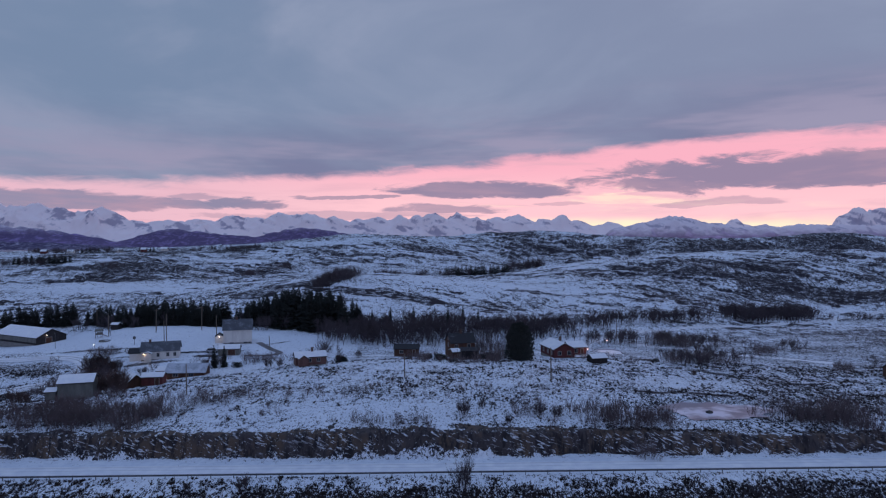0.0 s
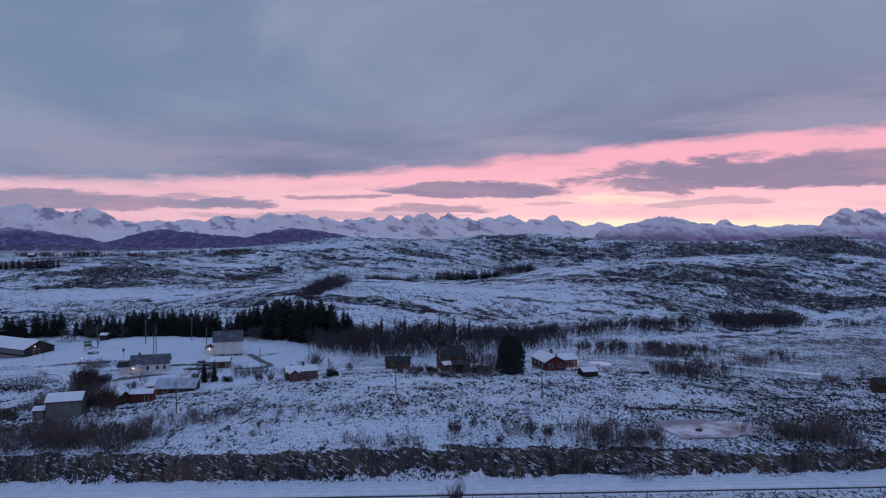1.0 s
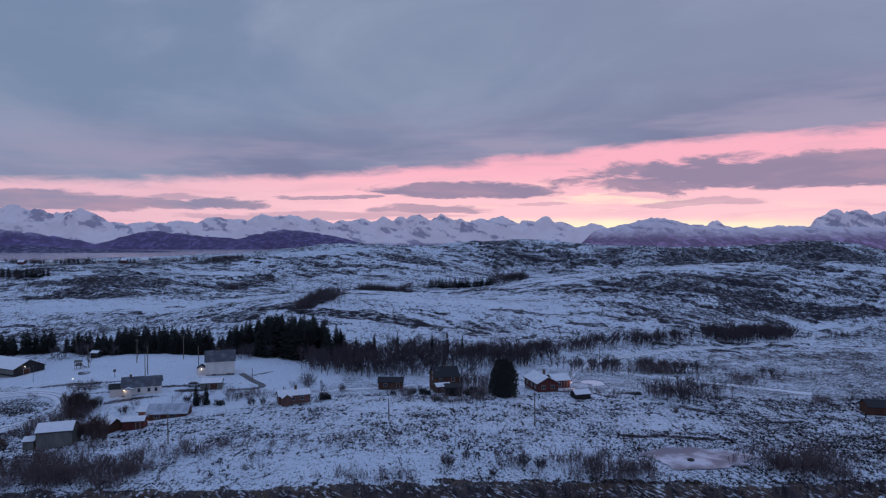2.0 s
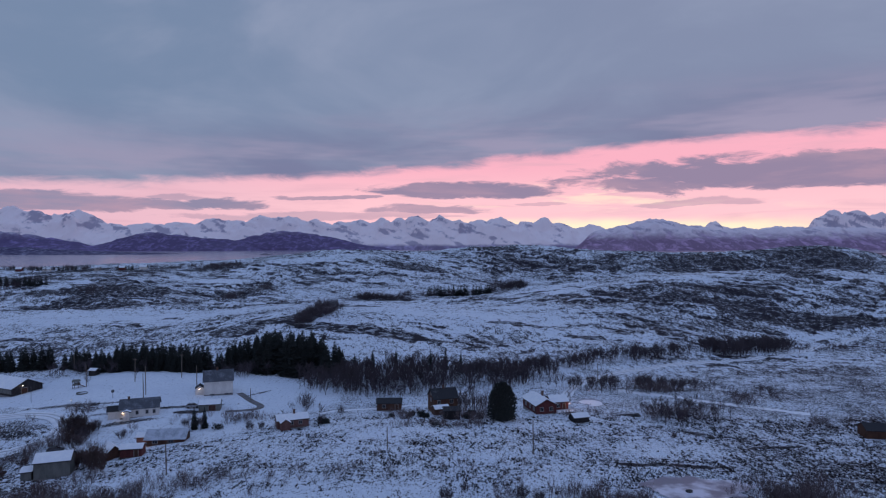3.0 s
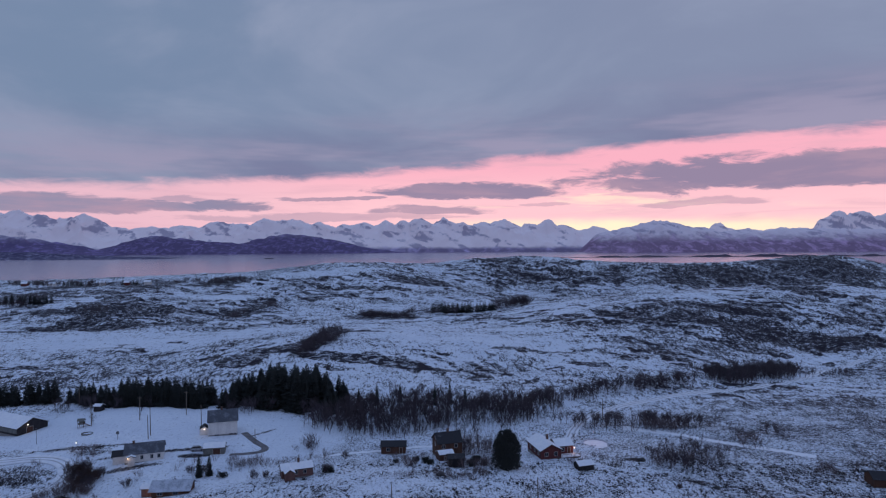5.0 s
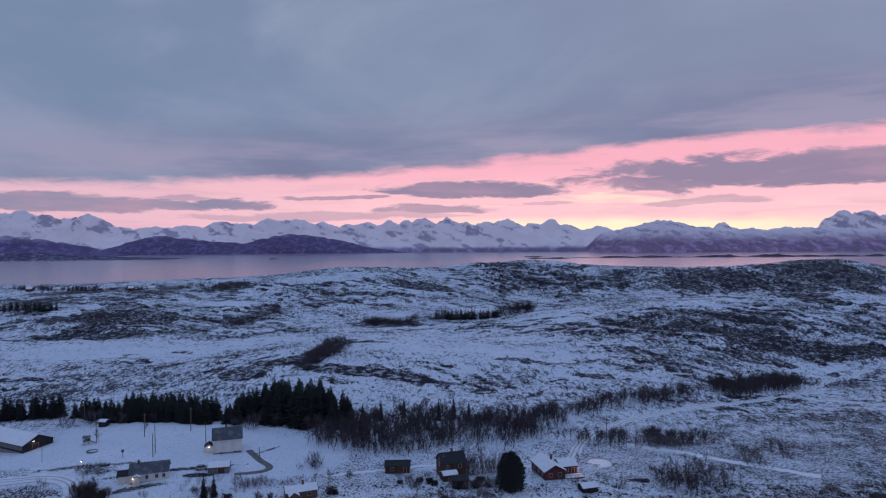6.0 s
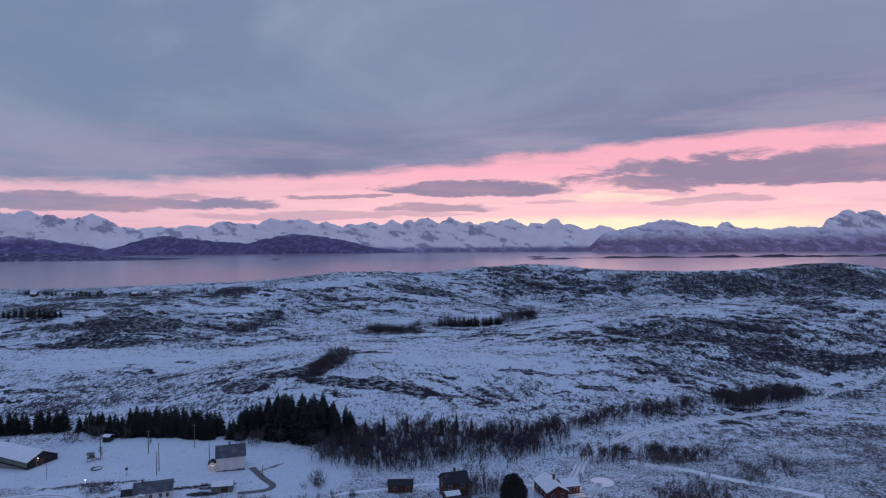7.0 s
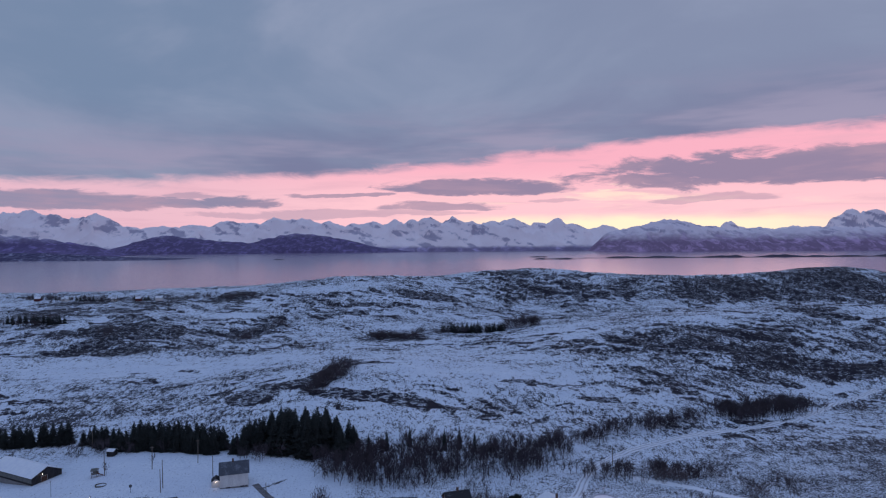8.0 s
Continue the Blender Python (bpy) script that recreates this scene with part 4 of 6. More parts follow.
def thicket(name, spots, label, mat, shapes=None, rng_seed=0):
    """Many bare young trees as one tangle. spots: x, y, height."""
    rng = np.random.default_rng(rng_seed)
    whole = []
    for (sv, sf), (tv, tf) in shapes or THIN[:5]:
        whole.append((np.vstack([sv, tv]), np.vstack([triangles(sf), triangles(tf) + len(sv)]), max(sv[:, 2].max(), 0.1)))
    spots = np.array(spots)
    floor = ground_z(spots[:, 0], spots[:, 1]) - 0.05
    VS, TS, base = [], [], 0
    for (x, y, high), g in zip(spots, floor):
        V, T, tall = whole[rng.integers(len(whole))]
        w, s, wide = rng.uniform(0, 2 * math.pi), high / tall, rng.uniform(0.9, 1.35)
        c, d = math.cos(w) * s * wide, math.sin(w) * s * wide
        VS.append(np.stack([x + c * V[:, 0] - d * V[:, 1], y + d * V[:, 0] + c * V[:, 1], g + s * V[:, 2]], 1))
        TS.append(T + base)
        base += len(V)
    me = points_mesh(name, np.vstack(VS), np.vstack(TS), mat)
    return tagged(new(name, me), label, "thicket", kind="stuff")


def strew(lines, seed):
    """Spots along strips: x0, y0, x1, y1, half width, how many, least and most height."""
    rng = np.random.default_rng(seed)
    out = []
    for x0, y0, x1, y1, half, n, low, high in lines:
        l = math.hypot(x1 - x0, y1 - y0)
        for k in range(int(n)):
            if k % 4 == 0:
                f0, g0 = rng.uniform(), rng.normal(0, 0.5) * half
            f, g = f0 + rng.normal(0, 2.2) / l, g0 + rng.normal(0, 1.8)
            out.append((x0 + (x1 - x0) * f - (y1 - y0) / l * g, y0 + (y1 - y0) * f + (x1 - x0) / l * g, rng.uniform(low, high)))
    return out


# the birch belt behind the cabins
thicket("birch_thicket", strew([(-46, 236, 38, 238, 15, 560, 2.4, 7.0), (-34, 224, 6, 226, 10, 90, 2.4, 5.5), (-84, 248, -40, 242, 8, 60, 3, 6), (-30, 250, 52, 254, 10, 300, 2.6, 6.0)], 1),
        "belt of leafless young birches behind the cabins", TWIG, None, 1)
thicket("birch_thicket", strew([(38, 254, 68, 272, 5, 120, 2.4, 6), (68, 274, 124, 299, 4, 180, 2.4, 6), (136, 307, 192, 331, 8, 360, 3.5, 7.5), (205, 328, 250, 336, 7, 40, 2, 4.5)], 2),
        "leafless birch and willow belt along the snowy track", TWIG, None, 2)
thicket("birch_thicket", strew([(52, 229, 72, 234, 6, 60, 3, 5.5), (76, 234, 102, 234, 5, 90, 3, 5), (68, 192, 90, 196, 11, 90, 2.5, 4.5), (104, 226, 124, 230, 10, 26, 2.5, 4.5)], 3),
        "clumps of leafless birch on the snowy heath", TWIG, None, 3)
thicket("willow_scrub", strew([(-60, 303, -48, 342, 5, 150, 2.5, 4.5), (-108, 466, -62, 450, 6, 30, 1.5, 3), (-54, 495, -18, 512, 8, 90, 3, 5.5), (-18, 520, 60, 518, 8, 60, 2.5, 5)], 4),
        "dark leafless willow scrub in a hollow of the hill", TWIG, SPARSE, 4)
thicket("willow_scrub", strew([(-90, 124, -56, 124, 4.5, 120, 1.6, 3.4), (-62, 130, -42, 134, 5, 34, 1.2, 2.6), (-88, 136, -70, 138, 4, 22, 1.2, 2.6)], 5),
        "tangle of leafless willow above the road cutting", FINE_TWIG, THIN[5:], 5)
thicket("willow_scrub", strew([(-18, 119, -2, 119.5, 2.0, 26, 1.0, 2.2), (-46, 139, -14, 137, 4, 40, 0.7, 1.6), (-20, 142, 30, 138, 8, 50, 0.6, 1.5), (27, 125, 43, 123, 6, 54, 1.6, 3.4), (70, 124, 86, 128, 7, 64, 1.6, 3.8)], 6),
        "low leafless willow scrub on the heath above the road", FINE_TWIG, THIN[5:], 6)
thicket("willow_scrub", strew([(-165, 262, -100, 250, 5, 26, 3, 5), (-46, 214, -36, 205, 4, 20, 1.5, 3), (-380, 540, -320, 524, 14, 50, 3, 5), (-262, 490, -240, 470, 14, 40, 2, 3.5), (-152, 474, -150, 520, 8, 40, 2.5, 4), (-142, 546, -126, 534, 8, 30, 2.5, 4), (-450, 690, -340, 650, 12, 130, 2.5, 5), (-340, 650, -200, 655, 12, 130, 2, 4.5), (-225, 650, -190, 650, 14, 60, 2, 4), (58, 532, 86, 536, 7, 70, 4, 8)], 7),
        "scattered leafless scrub on the snowy ground", TWIG, SPARSE, 7)

# bushes in the gardens, along the cutting and by the pond
thicket("willow_scrub", strew([
    (-80, 123, -72, 121, 5, 27, 1.8, 3.4), (-72, 121, -62, 122, 5, 36, 1.8, 3.6), (-59, 124, -53, 124, 4, 11, 1.6, 3.0),
    (-58, 132, -48, 132, 4, 20, 1.6, 3.2), (-46, 134, -41, 134, 3, 7, 1.2, 2.0), (-38, 127, -33, 127, 3, 6, 1.0, 1.8),
    (-33, 132, -28, 132, 3, 6, 1.0, 1.8), (-116, 172, -105, 169, 4, 13, 1.8, 3.2), (-107, 186, -100, 185, 3, 9, 2, 3.6),
    (-129, 199, -115, 193, 4, 6, 1, 2), (16, 125, 23, 125, 3, 15, 1.4, 2.6), (31, 124, 38, 125, 3, 11, 1.2, 2.0),
    (37, 124, 45, 122, 3, 22, 1.5, 2.8), (66, 126, 78, 127, 5, 31, 1.8, 3.4), (72, 225, 98, 235, 6, 31, 2.6, 4.5),
    (66, 185, 86, 192, 6, 27, 2.4, 4.2), (107, 212, 119, 211, 5, 13, 2.2, 3.8), (111, 183, 120, 184, 4, 9, 1.8, 3.0),
    (-56, 192, -49, 191, 3, 7, 1.4, 2.4), (-92, 189, -84, 185, 2, 6, 1.2, 2.0), (-75, 194, -65, 188, 3, 7, 1.2, 2.4),
    (-6, 184, 22, 182, 4, 44, 1.4, 3.0), (9, 197, 20, 198, 4, 18, 3.5, 6.0), (-14, 192, -4, 190, 3, 14, 1.2, 2.4), (-112, 180, -97, 177, 4, 30, 2.0, 3.6), (40, 188, 52, 184, 4, 18, 1.2, 2.4), (-62, 190, -50, 192, 3, 18, 1.6, 3.0),
    (-10, 171, 6, 169, 2, 40, 0.8, 1.7), (6, 168.5, 16, 172, 2, 34, 0.8, 1.8), (-9, 186, -5, 182, 2, 12, 1.4, 2.6), (-62, 188, -34, 199, 1.2, 40, 0.6, 1.2), (-114, 206, -102, 201, 3, 26, 1.0, 2.0),
], 8), "grey-brown leafless bushes round the gardens and the pond", FINE_TWIG, DENSE, 8)

# single bushes: x, y, height, spread
BUSH_SPOTS = [
    (4, 124, 2.8, 1.1), (8, 128, 1.7, 1.0), (19, 125, 2.7, 1.3), (22.5, 124, 2.2, 1.2), (12.6, 121, 1.4, 1.2), (3.4, 101.8, 4.6, 0.8), (-32, 100.8, 2.4, 1.1), (-41, 101, 1.3, 1.0),
    (-101, 187, 3.6, 1.2), (-98, 183, 3.2, 1.3), (-103, 190, 3.8, 1.1), (-85.5, 180, 2.4, 1.1), (-69.7, 174, 2.6, 0.9), (-70.5, 187, 2.2, 1.0), (-66, 185, 2.6, 1.0),
    (-49, 178, 2.2, 1.2), (-46, 178, 1.9, 1.1), (-29, 178, 2.4, 1.0), (-26, 195, 2.4, 0.9), (-100, 184, 3.4, 1.3), (-105, 187, 3.2, 1.2), (-97, 188, 3.0, 1.2),
]
RUSTY_SPOTS = [(-75.8, 147.5, 5.4, 0.85), (-77.5, 149.5, 5.0, 0.9), (-74.2, 145.5, 4.0, 0.95), (-79.2, 151.5, 4.4, 0.9), (-103, 189, 5.0, 1.1), (-98.5, 186, 4.4, 1.15), (-107, 190, 4.2, 1.1), (-108, 160, 3.0, 1.5), (-112, 164, 2.6, 1.5), (-104, 157, 2.4, 1.4), (-101, 183, 3.4, 1.5), (-98, 185, 3.2, 1.4), (-104, 189, 3.0, 1.3), (-84, 155, 4.2, 0.95), (-82, 152, 3.8, 1.0), (-86, 158, 3.6, 1.0), (-100, 180, 2.6, 1.4), (-97, 179, 2.4, 1.4), (-104, 166, 2.6, 1.3), (-98, 163, 2.2, 1.3), (-94, 152, 1.8, 1.2), (66, 166, 1.4, 1.2)]
for x, y, high, spread in BUSH_SPOTS:
    plant("bush", "bush", x, y, high, "leafless grey-brown bush standing in the snow", "bushes", 2.4, spread, "bush")
for x, y, high, spread in RUSTY_SPOTS:
    plant("rusty", "bush", x, y, high, "dense rust-brown leafless bush beside the sheds", "bushes", 2.4, spread, "bush")
BIRCH_SPOTS = [
    (-120.5, 229, 4.5), (-107, 236, 4.0), (-101.5, 191, 5.5), (121, 178, 5.5), (129, 174, 5.0), (-35, 188, 4.5), (-31.5, 189, 5.0), (-42, 186, 3.6), (-67, 180, 4.0), (-64, 181, 4.4),
    (15, 203, 7.5), (12.5, 198, 6.5), (38, 184.5, 2.6), (45.5, 201, 4.6), (-92, 168, 4.5), (-88, 168, 3.6),
]
for x, y, high in BIRCH_SPOTS:
    plant("birch", "birch", x, y, high, "leafless birch tree standing in the snow", "birches", 5.5, 1.0)

# spruces: the planted row behind the fields, and the tall clump
rng = random.Random(8)
for x0, y0, x1, y1, n, low, high in ((-186, 268, -157, 268, 11, 8, 10.5), (-149, 266, -128, 258, 10, 6.5, 9.5), (-128, 257, -88, 246, 26, 7, 9.5), (-126, 263, -86, 253, 20, 8, 10)):
    for k in range(n):
        f = (k + rng.uniform(-0.3, 0.3)) / max(n - 1, 1)
        plant("spruce", "spruce", x0 + (x1 - x0) * f, y0 + (y1 - y0) * f + rng.uniform(-1.2, 1.2), rng.uniform(low, high), "dark green spruce in the row behind the fields", "spruces of the row", 10.0, 1.5)
for k in range(84):
    x = rng.uniform(-82, -34)
    y = rng.uniform(246, 268)
    if y > 260 and not -72 < x < -46:
        continue
    crown_top = 22.5 - 0.012 * (x + 57) ** 2 + rng.uniform(-2.2, 0.0)
    plant("spruce", "spruce", x, y, max(crown_top - float(ground_z(x, y)), 4.5), "tall dark spruce in a dense clump", "spruces of the clump", 10.0, 1.45)
for x, y, high, spread in ((-66.2, 182.5, 6.8, 1.0), (-63.6, 183.5, 6.4, 1.05), (-21, 252, 8.5, 0.8), (-28, 250, 8.0, 0.9), (2, 252, 9, 0.7), (8, 254, 9.5, 0.7), (14, 250, 8.5, 0.8), (-12, 256, 8, 0.8), (-33, 252, 9, 1.0)):
    plant("spruce", "spruce", x, y, high, "slender dark spruce standing by itself", "single spruces", 10.0, spread)
for k in range(22):
    x = 2 + 50 * max((k + rng.uniform(-0.9, 0.9)) / 21, 0.0)
    plant("far_spruce", "spruce", x, 531 - 0.4 * max(x - 6, 0) + rng.uniform(-3, 3), rng.uniform(6.5, 10), "dark spruce in a row below the ridge", "spruces below the ridge", 10.0, 1.6)
for k in range(26):
    x = -368 + 60 * (k + rng.uniform(-0.3, 0.3)) / 25
    plant("far_spruce", "spruce", x, 541 - 0.32 * (x + 368) + rng.uniform(-4, 4), rng.uniform(6, 9), "dark spruce in the shelter belt near the coast", "spruces near the coast", 10.0, 1.25)
for x, y, high in ((-441, 690, 6), (-430, 688, 5), (-418, 684, 6), (-410, 680, 6), (-376, 659, 6), (-371, 658, 6), (-366, 656, 7), (-360, 654, 6), (-354, 651, 6), (-312, 651, 6), (-300, 648, 5), (-296, 647, 6)):
    plant("far_spruce", "spruce", x, y, high, "dark spruce standing near the shore", "spruces near the shore", 10.0, 1.6)


def garden_tree(x, y, high, wide):
    """A broad dense evergreen with an uneven outline."""
    rng = np.random.default_rng(3)
    ob = tagged(new("cypress_tree"), "broad dense dark evergreen tree beside the red house", "tree")
    SV, SF, CV, CF = [], [], [], []
    path, rad = limb(rng, np.zeros(3), np.array((0, 0, 1.0)), high * 0.8, 0.25, 0.03, 5)
    tube(SV, SF, path, rad, 6)
    leaders = [(0.05, 0.0, 1.0, 0.6), (-0.35, 0.1, 0.96, 0.55), (0.38, -0.15, 0.93, 0.58), (0.15, 0.4, 0.97, 0.55), (-0.25, -0.4, 0.9, 0.55), (0.62, 0.2, 0.76, 0.48), (-0.62, -0.1, 0.8, 0.48), (0.1, -0.6, 0.72, 0.5)]
    for k in range(7600):
        lx, ly, tall, girth = leaders[rng.integers(len(leaders))]
        f = rng.uniform() ** 0.9
        z = high * tall * (0.03 + 0.97 * f)
        prof = wide * girth * min(1.0, 1.2 * (1 - f) ** 0.42, 0.75 + 1.3 * f)
        w = rng.uniform(0, 2 * math.pi)
        r = prof * rng.uniform(0.35, 1.0) * (1 + 0.22 * math.sin(3 * w + 9 * f + 4 * lx) + 0.14 * math.sin(7 * w - 13 * f))
        out = np.array((math.cos(w), math.sin(w), 0))
        sprig(CV, CF, out * r + np.array((lx * wide * 0.8, ly * wide * 0.8, z)), out * 0.8 + np.array((rng.normal(0, 0.3), rng.normal(0, 0.3), 0.7)), rng.uniform(0.4, 0.95), rng.uniform(0.10, 0.22))
    ob.matrix_basis = pose(x, y, float(ground_z(x, y)) - 0.05)
    hang("trunk", points_mesh("trunk", np.array(SV), SF, PINE_BARK), ob)
    hang("crown", points_mesh("crown", np.array(CV), CF, NEEDLES), ob)


garden_tree(21.7, 178.5, 10.6, 4.2)


# heather and grass tufts that stand out of the snow on the near heath and the road bank
def tufts(name, label, x0, x1, y0, y1, tries, seed, mat, low=0.2, high=0.5):
    rng = np.random.default_rng(seed)
    y = rng.uniform(y0, y1, tries)
    x = rng.uniform(x0, x1, tries) * (25 + 0.74 * y) / (25 + 0.74 * y1)
    bare = bareness(x, y, x * 0)[0] + 0.28 * fbm(x / 0.9, y / 1.8, 2, seed)
    keep = (bare > 0.43) & (np.hypot((x - 57.5) / 11.0, (y - 132.5) / 6.8) > 1.05) & (yard(x, y) < 0.2)
    x, y = x[keep], y[keep]
    z = ground_z(x, y) - 0.04
    n, blades = len(x), 6
    turn = rng.uniform(0, 2 * math.pi, (n, blades))
    tall = rng.uniform(low, high, (n, 1)) * rng.uniform(0.6, 1.0, (n, blades))
    lean = rng.uniform(0.15, 0.75, (n, blades)) * tall
    wide = rng.uniform(0.05, 0.12, (n, blades))
    cx, cy = x[:, None] + 0.12 * np.cos(turn), y[:, None] + 0.12 * np.sin(turn)
    c, s = np.cos(turn), np.sin(turn)
    a = np.stack([cx - s * wide, cy + c * wide, z[:, None] + 0 * cx], -1)
    b = np.stack([cx + s * wide, cy - c * wide, z[:, None] + 0 * cx], -1)
    top = np.stack([cx + c * lean, cy + s * lean, z[:, None] + tall], -1)
    V = np.stack([a, b, top], 2).reshape(-1, 3)
    tagged(new(name, points_mesh(name, V, np.arange(len(V)).reshape(-1, 3), mat)), label, "heather", kind="stuff")


HEATHER = mottled("heather", (0.022, 0.018, 0.02), (0.06, 0.045, 0.04), 0.5, 0.95)
tufts("heather_tufts", "dark heather tufts standing out of the thin snow", -150, 150, 119.5, 190, 60000, 3, HEATHER)
tufts("heather_tufts", "dark grass and heather tufts on the road bank", -82, 82, 94, 105.3, 14000, 4, HEATHER, 0.2, 0.6)


# low junipers in the gardens
for x, y, high in ((12, 184, 2.2), (14, 187, 2.6), (15.5, 182.5, 2.0), (11.5, 180, 1.8), (-4, 189, 2.0), (-1.5, 188, 2.4), (0.5, 185.5, 2.2), (-29.5, 179, 2.2), (-28, 177.5, 1.8), (-10, 188, 1.6), (-59, 181, 2.2)):
    plant("juniper", "juniper", x, y, high, "low dark juniper bush in the snowy garden", "junipers", 1.7, 1.0, "bush")


# ---- houses ----
def boards(name, a, b, rough=0.8):
    """Painted or weathered cladding: narrow upright boards with worn joints."""
    m, t, s = material(name, rough, 0.25)
    v = spot(t)
    w = t.nodes.new("ShaderNodeTexWave")
    w.bands_direction = "X"
    w.inputs["Scale"].default_value, w.inputs["Distortion"].default_value = 2.2, 0.3
    t.links.new(v, w.inputs["Vector"])
    g = grain(t, v, 0.9, 5, 0.6, (1, 1, 0.35))
    c = blend(t, ease(t, g, 0.3, 0.7), a, b)
    t.links.new(blend(t, ease(t, w.outputs[1], 0.12, 0.0, 0.0, 0.5), c, tuple(0.4 * k for k in a)), s.inputs["Base Color"])
    relief(t, s, w.outputs[1], 0.3, 0.02)
    return m


def dusted(name, dark, snow, cover):
    """Roofing with thin patchy snow on it."""
    m, t, s = material(name, 0.7, 0.3)
    v = spot(t)
    g = calc(t, "MULTIPLY_ADD", grain(t, v, 0.5, 4), 0.6, calc(t, "MULTIPLY", grain(t, v, 3.0, 3), 0.4))
    t.links.new(blend(t, ease(t, g, 1 - cover - 0.15, 1 - cover + 0.15), dark, snow), s.inputs["Base Color"])
    return m


def glass_material():
    m, t, s = material("window_glass", 0.06, 0.6)
    s.inputs["Base Color"].default_value = (0.02, 0.022, 0.03, 1)
    return m


WHITE_WALL = boards("white_boards", (0.66, 0.63, 0.60), (0.78, 0.75, 0.71))
RED_WALL = boards("red_boards", (0.10, 0.030, 0.030), (0.15, 0.046, 0.042))
PALE_RED_WALL = boards("faded_red_boards", (0.13, 0.070, 0.062), (0.19, 0.105, 0.092))
BROWN_WALL = boards("brown_boards", (0.07, 0.035, 0.025), (0.12, 0.06, 0.04))
DARK_WALL = boards("tarred_boards", (0.022, 0.02, 0.022), (0.045, 0.04, 0.042))
GREY_WALL = boards("grey_green_boards", (0.13, 0.135, 0.125), (0.2, 0.2, 0.185))
TRIM = mottled("weathered_trim", (0.30, 0.28, 0.28), (0.44, 0.42, 0.41), 3.0, 0.6)
SLATE = dusted("slate_dusted_with_snow", (0.075, 0.082, 0.10), (0.26, 0.28, 0.33), 0.38)
PALE_ROOF = dusted("sheet_roof_with_thin_snow", (0.20, 0.23, 0.28), (0.50, 0.54, 0.62), 0.55)
DARK_ROOF = dusted("dark_roof_felt", (0.025, 0.025, 0.03), (0.35, 0.36, 0.42), 0.28)
STONE = mottled("foundation_stone", (0.16, 0.155, 0.15), (0.27, 0.26, 0.25), 1.5, 0.9, bump=0.02)
BRICK = mottled("chimney_brick", (0.10, 0.06, 0.05), (0.17, 0.11, 0.09), 5.0, 0.9)
GLASS = glass_material()


def slab(bm, a, b, c, d, thick):
    """A flat plate whose upper face is a, b, c, d; it goes down by thick."""
    a, b, c, d = (Vector(p) for p in (a, b, c, d))
    n = (b - a).cross(d - a).normalized() * thick
    if n.z < 0:
        n = -n
    top = [bm.verts.new(p) for p in (a, b, c, d)]
    low = [bm.verts.new(p - n) for p in (a, b, c, d)]
    bm.faces.new(top)
    bm.faces.new(low[::-1])
    for k in range(4):
        bm.faces.new((top[k], low[k], low[(k + 1) % 4], top[(k + 1) % 4]))
    return bm


def shell(L, W, eave, rise, x=0.0, y=0.0, along="x", foot=0.0):
    """A closed gabled body; the ridge runs along x or y."""
    bm = bmesh.new()
    h, w = L / 2, W / 2
    sec = [(-w, foot), (w, foot), (w, eave), (0, eave + rise), (-w, eave)]
    ends = []
    for s in (-h, h):
        ends.append([bm.verts.new((x + s, y + p, z) if along == "x" else (x - p, y + s, z)) for p, z in sec])
    bm.faces.new(ends[0][::-1])
    bm.faces.new(ends[1])
    for k in range(5):
        bm.faces.new((ends[0][k], ends[0][(k + 1) % 5], ends[1][(k + 1) % 5], ends[1][k]))
    bmesh.ops.recalc_face_normals(bm, faces=bm.faces)
    return bm


def roof_plates(parent, L, W, eave, rise, mat, over=0.35, snow=0.0, x=0.0, y=0.0, along="x", name="roof"):
    """Both slopes of a gabled roof as one part each, and the snow on them."""
    h, w = L / 2 + over, W / 2
    k = rise / w
    low = eave - over * k
    for s in (-1, 1):
        def at(u, p, z):
            return (x + u, y + p, z) if along == "x" else (x - p, y + u, z)
        up = 0.16
        a, b = at(-h, s * (w + over), low + up), at(h, s * (w + over), low + up)
        c, d = at(h, 0, eave + rise + up), at(-h, 0, eave + rise + up)
        plate = part(name, slab(bmesh.new(), a, b, c, d, 0.15), mat, parent)
        if snow:
            i = 0.06
            a, b = at(-h + i, s * (w + over - 0.03), low + up + snow), at(h - i, s * (w + over - 0.03), low + up + snow)
            c, d = at(h - i, 0, eave + rise + up + snow), at(-h + i, 0, eave + rise + up + snow)
            bm = slab(bmesh.new(), a, b, c, d, snow - 0.004)
            bmesh.ops.subdivide_edges(bm, edges=bm.edges, cuts=3, use_grid_fill=True)
            for v in bm.verts:
                v.co.z += 0.025 * noise.noise(v.co * 0.9)
            part("snow_cover", bm, SNOW, plate, "smooth layer of snow")


